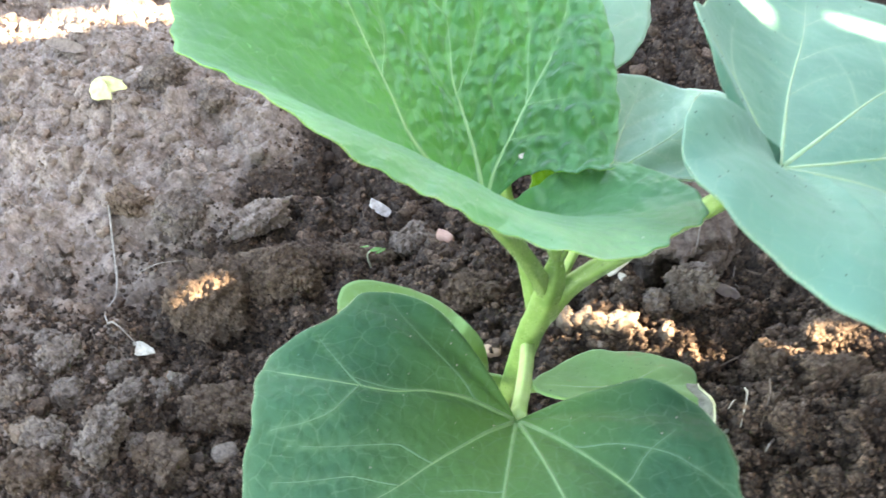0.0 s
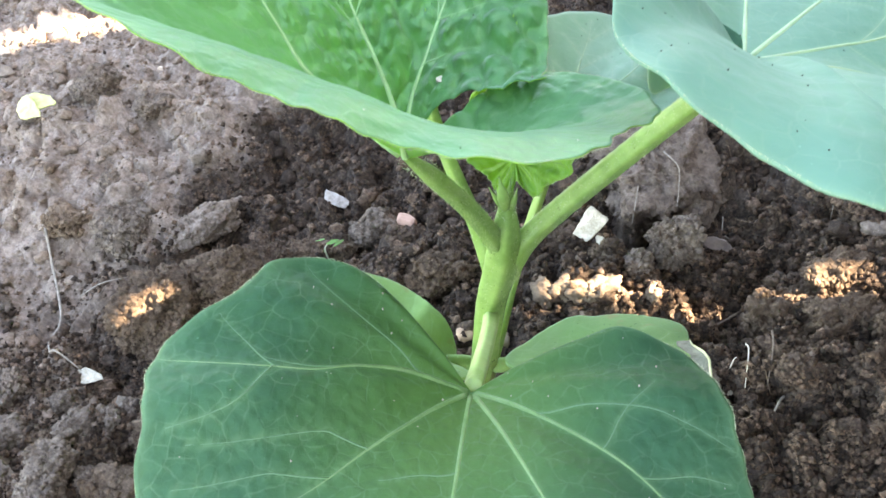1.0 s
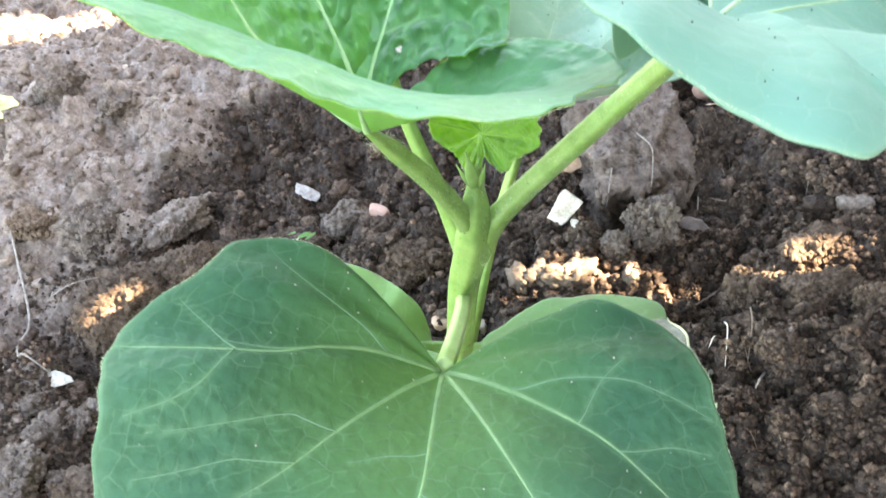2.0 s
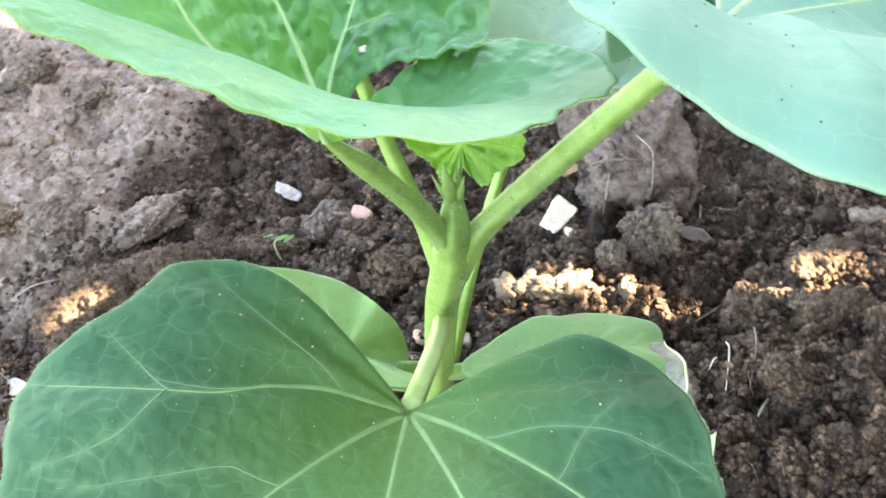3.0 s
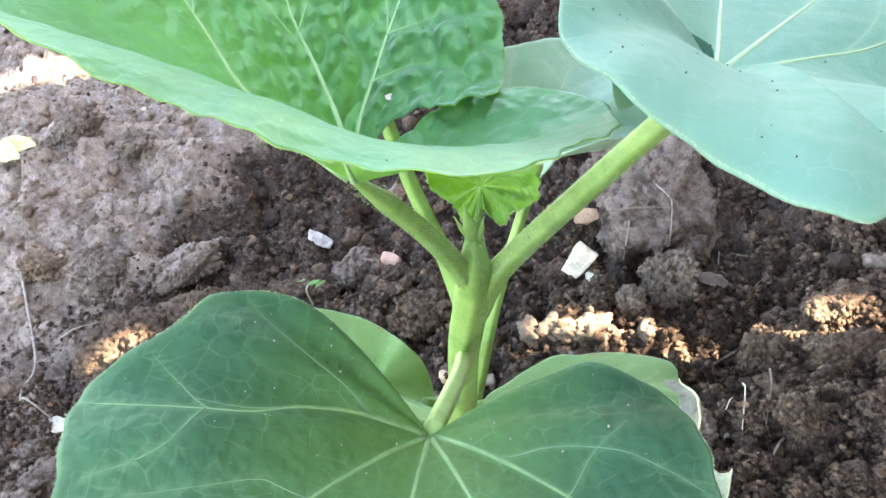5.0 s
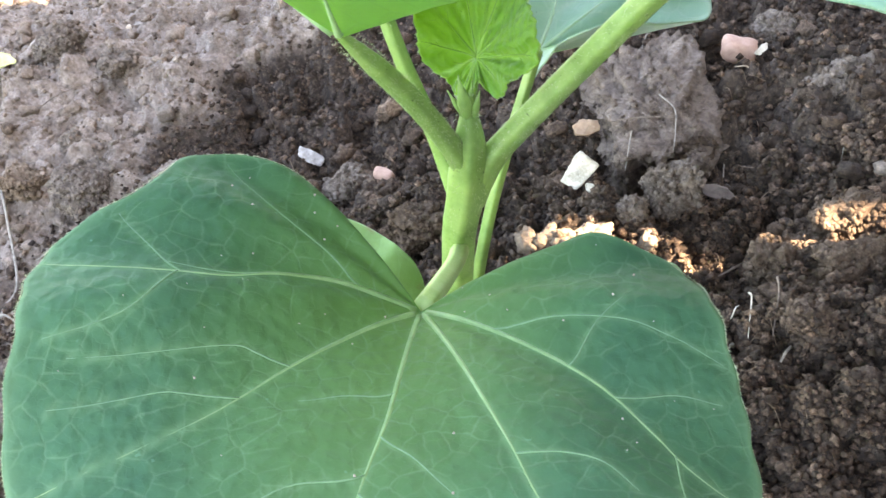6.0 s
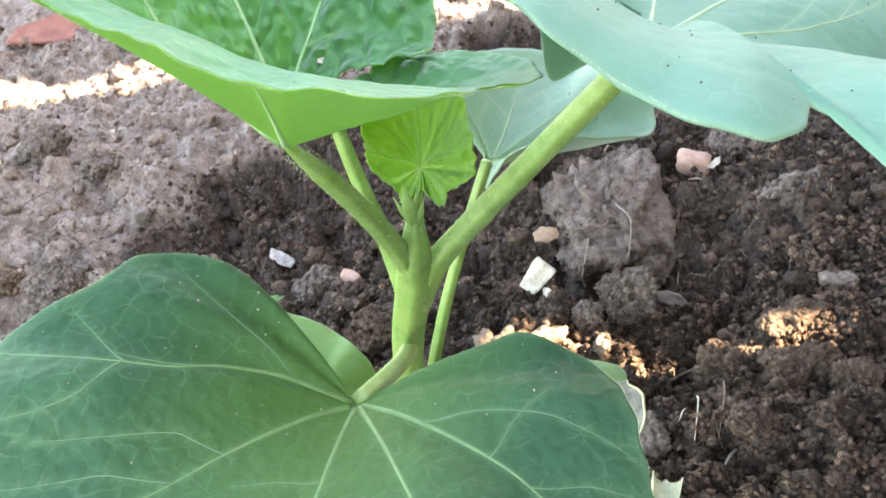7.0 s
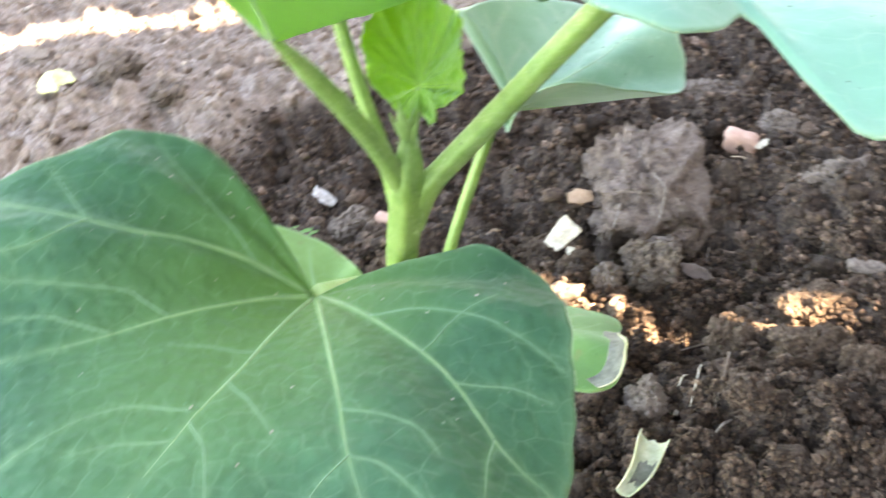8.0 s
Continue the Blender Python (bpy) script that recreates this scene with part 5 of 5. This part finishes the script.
def straw(points, r, mat, label, name="straw", category="straw", taper=0.5):
    v, f = tube(points, [r * 0.66, r * 0.62, r * 0.62 * taper], 22, 7, 0.0)
    return thing(name, mesh_from(name, v, f, mat), label, category)


straw([up(-13.45, 11.8, .42), up(-13.2, 10.6, .45), up(-12.75, 8.6, .5), up(-12.9, 7.6, .5), up(-12.25, 6.3, .4)], 0.07, M_STRAW, "long thin grey dry stem on the soil")
straw([up(-12.25, 6.3, .4), up(-11.8, 5.95, .36), up(-11.2, 5.65, .36)], 0.05, M_STRAW, "short bent dry stem tip")
straw([(6.35, 9.6, 0.8), (6.62, 8.9, 0.8), (6.5, 8.2, 0.62), (6.3, 7.5, 0.55)], 0.03, M_STRAW, "pale straw lying over a grey block")
straw([(4.85, 8.95, 0.62), (5.7, 8.75, 0.8), (6.6, 8.6, 0.75)], 0.028, M_BARK, "thin tan root across a grey block")
straw([(5.4, 8.5, 0.6), (5.25, 8.1, 0.35), (5.05, 7.6, 0.0)], 0.035, M_STRAW, "short pale straw at the block's edge")
straw([up(7.85, 8.2, .4), up(7.75, 7.7, .42), up(7.95, 7.2, .36)], 0.03, M_STRAW, "thin curved straw on the soil")
straw([up(7.06, 2.75, .62), up(6.92, 2.1, .6), up(6.66, 1.3, .42)], 0.034, M_WHITE, "stiff white straw standing in the soil")
straw([up(7.66, 2.7, .55), up(7.5, 2.05, .55), up(7.2, 1.3, .35)], 0.04, M_BARK, "short brown twig on dark soil", "twig", "twig")
straw([up(7.55, 1.05, .3), up(7.3, 0.7, .32), up(7.05, 0.35, .22)], 0.05, M_STRAW, "short pale twig on dark soil", "twig", "twig")
straw([up(7.9, 5.3, .16), up(7.4, 4.85, .16), up(6.7, 4.3, .14)], 0.06, M_BARK, "brown twig slanting out of the soil", "twig", "twig")
straw([up(-11.9, 8.7, .5), up(-11.1, 8.75, .5), up(-10.3, 9.0, .55)], 0.03, M_STRAW, "thin straw between lumps")
straw([(-9.1, 9.2, gz(-9.1, 9.2) + 0.1), (-9.05, 9.3, gz(-9.1, 9.2) + 0.55), (-8.9, 9.5, gz(-9.1, 9.2) + 0.75)], 0.04, M_STRAW, "short pale straw stub")
straw([up(7.1, 13.7, .1), up(6.75, 13.3, .16), up(6.4, 12.9, .1)], 0.04, M_STRAW, "pale straw behind a grey block")
straw([up(9.3, 10.8, .1), up(9.0, 10.6, .14), up(8.6, 10.4, .08)], 0.04, M_TAN, "small curved tan root")
straw([up(11.0, 7.6, .1), up(10.7, 7.3, .12), up(10.5, 6.9, .08)], 0.03, M_STRAW, "small pale straw on dark soil")
straw([up(-14.6, 17.9, .3), up(-14.3, 17.4, .35), up(-14.0, 17.0, .3)], 0.03, M_STRAW, "thin straw on the bank")
straw([up(6.45, 1.95, .35), up(6.55, 2.02, .38), up(6.66, 2.12, .35)], 0.026, M_WHITE, "tiny white straw on dark soil")
straw([up(-12.9, 14.7, .1), up(-12.2, 15.2, .14), up(-11.6, 15.5, .1)], 0.03, M_BARK, "thin dark twig on the bank", "twig", "twig")


def husk():
    """A curled strip of dried leaf skin: an open trough with a cream-coloured edge, greyish within."""
    a, b = np.array((5.82, 0.16, 0.62)), np.array((5.36, -1.3, 0.55))
    e = holder("dry_husk", (5.6, -0.5, 0.3), "curled pale green dried leaf skin, greyish inside", "husk")
    way = (b - a) / np.linalg.norm(b - a)
    lean = np.array((0.0, -0.55, 0.84))
    lean -= way * (lean @ way)
    lean /= np.linalg.norm(lean)
    across = np.cross(way, lean)

    def spot(u, deg, rad):
        w = rad * (1 - 0.5 * u * u + 0.1 * math.sin(5 * u + deg * 0.02))
        t = radians(deg)
        return a + (b - a) * u - np.array((0.3 * u ** 3, 0, 0)) + w * math.cos(t) * across + (w * math.sin(t) + 0.1 * math.sin(math.pi * u)) * lean

    def shell(rad, u0, u1, mat, name, lo, hi):
        n, m = 24, 11
        ragged = lambda d: 0.035 * math.sin(d * 0.11) + 0.03 * math.sin(d * 0.27 + 1)
        v = [spot(u + ragged(d) * (1 if u0 else 1 - u), d, rad) for u in np.linspace(u0, u1, n) for d in np.linspace(lo, hi, m)]
        f = [(i * m + k, (i + 1) * m + k, (i + 1) * m + k + 1, i * m + k + 1) for i in range(n - 1) for k in range(m - 1)]
        ob = new(name, mesh_from(name, np.array(v), f, mat))
        mod = ob.modifiers.new("thick", "SOLIDIFY")
        mod.thickness, mod.offset = 0.03 * CM, 0
        return under(e, ob)
    shell(0.31, 0.0, 1.0, M_HUSK, "skin", 172, 368)
    tagged(shell(0.285, 0.42, 0.80, M_ROT, "lining", 222, 300), "greyish withered lining")
    for deg, k in ((172, 0.5), (368, 0.9)):
        v, f = tube([spot(u, deg, 0.31) for u in np.linspace(0, 1, 14)], [k * w for w in (0.015, 0.034, 0.028, 0.036, 0.02)], 30, 8)
        under(e, tagged(new("rim", mesh_from("rim", v, f, M_CREAM)), "cream-coloured curled edge"))
    v, f = tube([spot(0.0, d, 0.31) for d in np.linspace(172, 368, 12)], [0.012, 0.02, 0.014], 24, 8)
    under(e, tagged(new("rim", mesh_from("rim", v, f, M_CREAM)), "cream-coloured curled edge"))


husk()

sprout = holder("sprout", up(-3.95, 8.95, 0.35), "tiny green sprout rising from the soil", "sprout")
z0 = sprout.location.z / CM
under(sprout, new("stem", mesh_from("stem", *tube([(-4.0, 8.95, z0 - 0.5), (-4.08, 8.9, z0 + 0.35), (-3.92, 8.8, z0 + 0.75)], [0.032, 0.03, 0.022], 12, 7), M_HUSK)))
for k, (dx, dy, dz, turn) in enumerate(((0.16, 0.0, 0.78, (15, -10, 10)), (-0.2, 0.05, 0.9, (20, 25, 150)), (0.3, 0.1, 0.62, (10, 0, 30)))):
    o = flake("leaflet", (-3.92 + dx, 8.8 + dy, z0 + dz), 0.36, 0.12, turn, M_COT_SHADED, "", 41 + k, 0.3, 0.02, 0.4)
    for key in ("label", "category"):
        if key in o:
            del o[key]
    under(sprout, o)


# ---------------------------------------------------------------- loose crumbs, grit, specks
def scatter(name, label, count, level, lo, hi, mat, seed, where, sink=0.25, power=2.2, rough=0.4):
    """Many small lumps in one mesh."""
    rng = np.random.default_rng(seed)
    v0, f0 = ICO[level]
    f0 = np.array(f0)
    xs, ys = rng.uniform(-22, 15, count * 14), rng.uniform(-6.5, 31, count * 14)
    keep = rng.random(count * 14) < where(xs, ys)
    xs, ys = xs[keep][:count], ys[keep][:count]
    n = len(xs)
    size = lo + (hi - lo) * rng.random(n) ** power
    zs = ground_z(xs, ys) + size * (1 - 2 * sink)
    shape = np.stack([size * rng.uniform(0.75, 1.25, n), size * rng.uniform(0.7, 1.1, n), size * rng.uniform(0.6, 0.95, n)], -1)
    ang = rng.uniform(0, 2 * math.pi, n)
    c, s = np.cos(ang), np.sin(ang)
    V = v0[None] * (1 + rough * (rng.random((n, len(v0), 1)) - 0.5) * 1.1) * shape[:, None]
    R = np.stack([V[..., 0] * c[:, None] - V[..., 1] * s[:, None], V[..., 0] * s[:, None] + V[..., 1] * c[:, None], V[..., 2]], -1)
    R += np.stack([xs, ys, zs], -1)[:, None]
    F = (f0[None] + (np.arange(n) * len(v0))[:, None, None]).reshape(-1, 3)
    return thing(name, mesh_from(name, R.reshape(-1, 3), F, mat), label, "soil", kind="stuff")


loose = lambda x, y: (1 - 0.6 * level_strip(x, y)) * (1 - 0.99 * crust_at(x, y)) * np.where((x < -15) | (y > 20), 0.5, 1.0)
close = lambda x, y: loose(x, y) * np.where((y < 8) & ((x > 4.2) | (x < -6)), 1.0, 0.0)
scatter("soil_crumbs", "fine loose crumbs of dark soil", 50000, 0, 0.03, 0.15, M_CRUMB, 1, loose, 0.12, 2.2, 0.9)
scatter("soil_crumbs", "fine crisp crumbs of dark soil in the foreground", 70000, 0, 0.028, 0.14, M_CRUMB, 6, close, 0.05, 2.0, 0.9)
scatter("dry_crumbs", "dry brown crumbs and grit round the stem", 340, 1, 0.05, 0.2, M_GRIT, 9, lambda x, y: 0.9 * np.exp(-((x - 2.9) / 1.9) ** 2 - ((y - 5.3) / 1.0) ** 2), 0.2, 1.7, 0.7)
scatter("soil_lumps", "loose broken lumps of brown soil behind the stem", 260, 2, 0.12, 0.42, M_CRUMB, 12, lambda x, y: 0.9 * (1 - crust_at(x, y)) * np.exp(-((x + 1.5) / 4.5) ** 2 - ((y - 10.5) / 2.6) ** 2), 0.2, 2.0, 0.75)
scatter("soil_lumps", "small loose lumps of dark soil", 1100, 2, 0.12, 0.32, M_CRUMB, 2, loose, 0.3, 3.0, 0.7)
scatter("grit", "pale grit on the crusted bank", 18000, 0, 0.022, 0.13, M_GRIT, 3, lambda x, y: crust_at(x, y) * 0.9 + 0.02, 0.35, 2.6)
scatter("bank_lumps", "small pale lumps on the crusted bank", 1500, 2, 0.06, 0.34, M_GRIT, 4, lambda x, y: crust_at(x, y) * 0.9, 0.5, 2.8, 0.9)


def fibres(count, seed):
    """Fine dead roots and bits of straw lying in the loose soil."""
    rng = np.random.default_rng(seed)
    pieces = []
    while len(pieces) < count:
        x, y = rng.uniform(4.5, 14), rng.uniform(-4, 13)
        if rng.random() < 0.3:
            x, y = rng.uniform(-15, -1), rng.uniform(0, 13)
        if crust_at(x, y) > 0.3:
            continue
        a, long = rng.uniform(0, math.pi), rng.uniform(0.15, 0.55)
        bend = rng.normal(size=2) * 0.1
        pts = []
        for u in (-0.5, 0.0, 0.5):
            px, py = x + u * long * math.cos(a) + bend[0] * (0.25 - u * u), y + u * long * math.sin(a) + bend[1] * (0.25 - u * u)
            pts.append((px, py, gz(px, py) + 0.1 + 0.12 * rng.random()))
        r = rng.uniform(0.006, 0.013)
        pieces.append(tube(pts, [r, r, r * 0.5], 8, 4))
    return thing("root_fibres", mesh_from("root_fibres", *join(pieces), M_FIBRE), "fine dead roots lying in loose dark soil", "roots", kind="stuff")


fibres(260, 71)


def specks(key, count, lo, hi, mat, label, seed):
    """Grains of soil or dust that stick to a leaf."""
    rng = np.random.default_rng(seed)
    b = Blade(key, 0.0, 0.0, (), seed)
    s, th = np.sqrt(rng.uniform(0.01, 0.9, count)), rng.uniform(0, 2 * math.pi, count)
    P = b.place(s, th, np.full(count, 0.03))
    v0, f0 = ICO[1]
    size = rng.uniform(lo, hi, count)
    V = v0[None] * size[:, None, None] * (1 + 0.5 * (rng.random((count, len(v0), 1)) - 0.5)) + P[:, None]
    F = (np.array(f0)[None] + (np.arange(count) * len(v0))[:, None, None]).reshape(-1, 3)
    ob = under(plant, new("leaf_specks", mesh_from("leaf_specks", V.reshape(-1, 3), F.tolist(), mat)))
    return tagged(ob, label, kind="stuff")


def fringe(key, count, length, seed, teeth):
    """Fine pale hairs along a leaf's edge."""
    rng = np.random.default_rng(seed)
    b = Blade(key, teeth, 0.0, (), seed)
    th = rng.uniform(0, 2 * math.pi, count)
    wave = 0.10 * teeth / 0.02 * 0.35
    inner, rim = (b.place(np.full(count, k), th, wave * k ** 6 * np.sin(th * 11 + seed)) for k in (0.95, 0.998))
    away = rim - inner
    away /= np.linalg.norm(away, axis=1)[:, None] + 1e-9
    tip = rim + (away + 0.6 * rng.normal(size=(count, 3))) * (length * rng.uniform(0.4, 1.0, count))[:, None]
    wide = np.cross(away, b.n) * 0.0035
    V = np.stack([rim - wide, rim + wide, rim + b.n * 0.006, tip], 1).reshape(-1, 3)
    F = (np.array([(0, 1, 3), (1, 2, 3), (2, 0, 3)])[None] + (np.arange(count) * 4)[:, None, None]).reshape(-1, 3)
    under(plant, tagged(new("edge_hair", mesh_from("edge_hair", V, F, M_HAIR, False)), "fine pale hairs along the leaf edge", kind="stuff"))


fringe("front", 4200, 0.024, 3, 0.012)
fringe("lu", 2600, 0.028, 7, 0.022)
fringe("ru", 2400, 0.026, 11, 0.012)
fringe("young", 500, 0.035, 17, 0.05)
specks("ru", 80, 0.006, 0.014, M_SPECK, "dark grains of soil on the leaf", 1)
specks("bk", 50, 0.006, 0.016, M_SPECK, "dark grains of soil on the leaf", 2)
specks("lu", 40, 0.006, 0.015, M_SPECK, "dark grains of soil on the leaf", 3)
specks("lu", 40, 0.006, 0.016, M_WHITE, "pale grains on the leaf", 4)
specks("front", 85, 0.006, 0.017, M_TAN, "pale grains on the leaf", 5)
specks("cotl", 60, 0.004, 0.012, M_SPECK, "dark grains of soil on the seed leaf", 6)
specks("cotr", 60, 0.004, 0.012, M_SPECK, "dark grains of soil on the seed leaf", 7)
flake("white_grain", (0.57, -1.16, 12.36), 0.13, 0.1, (30, 10, 20), M_WHITE, "white grain lying on a bright green leaf", 51, 0.1, 0.03, category="grain")
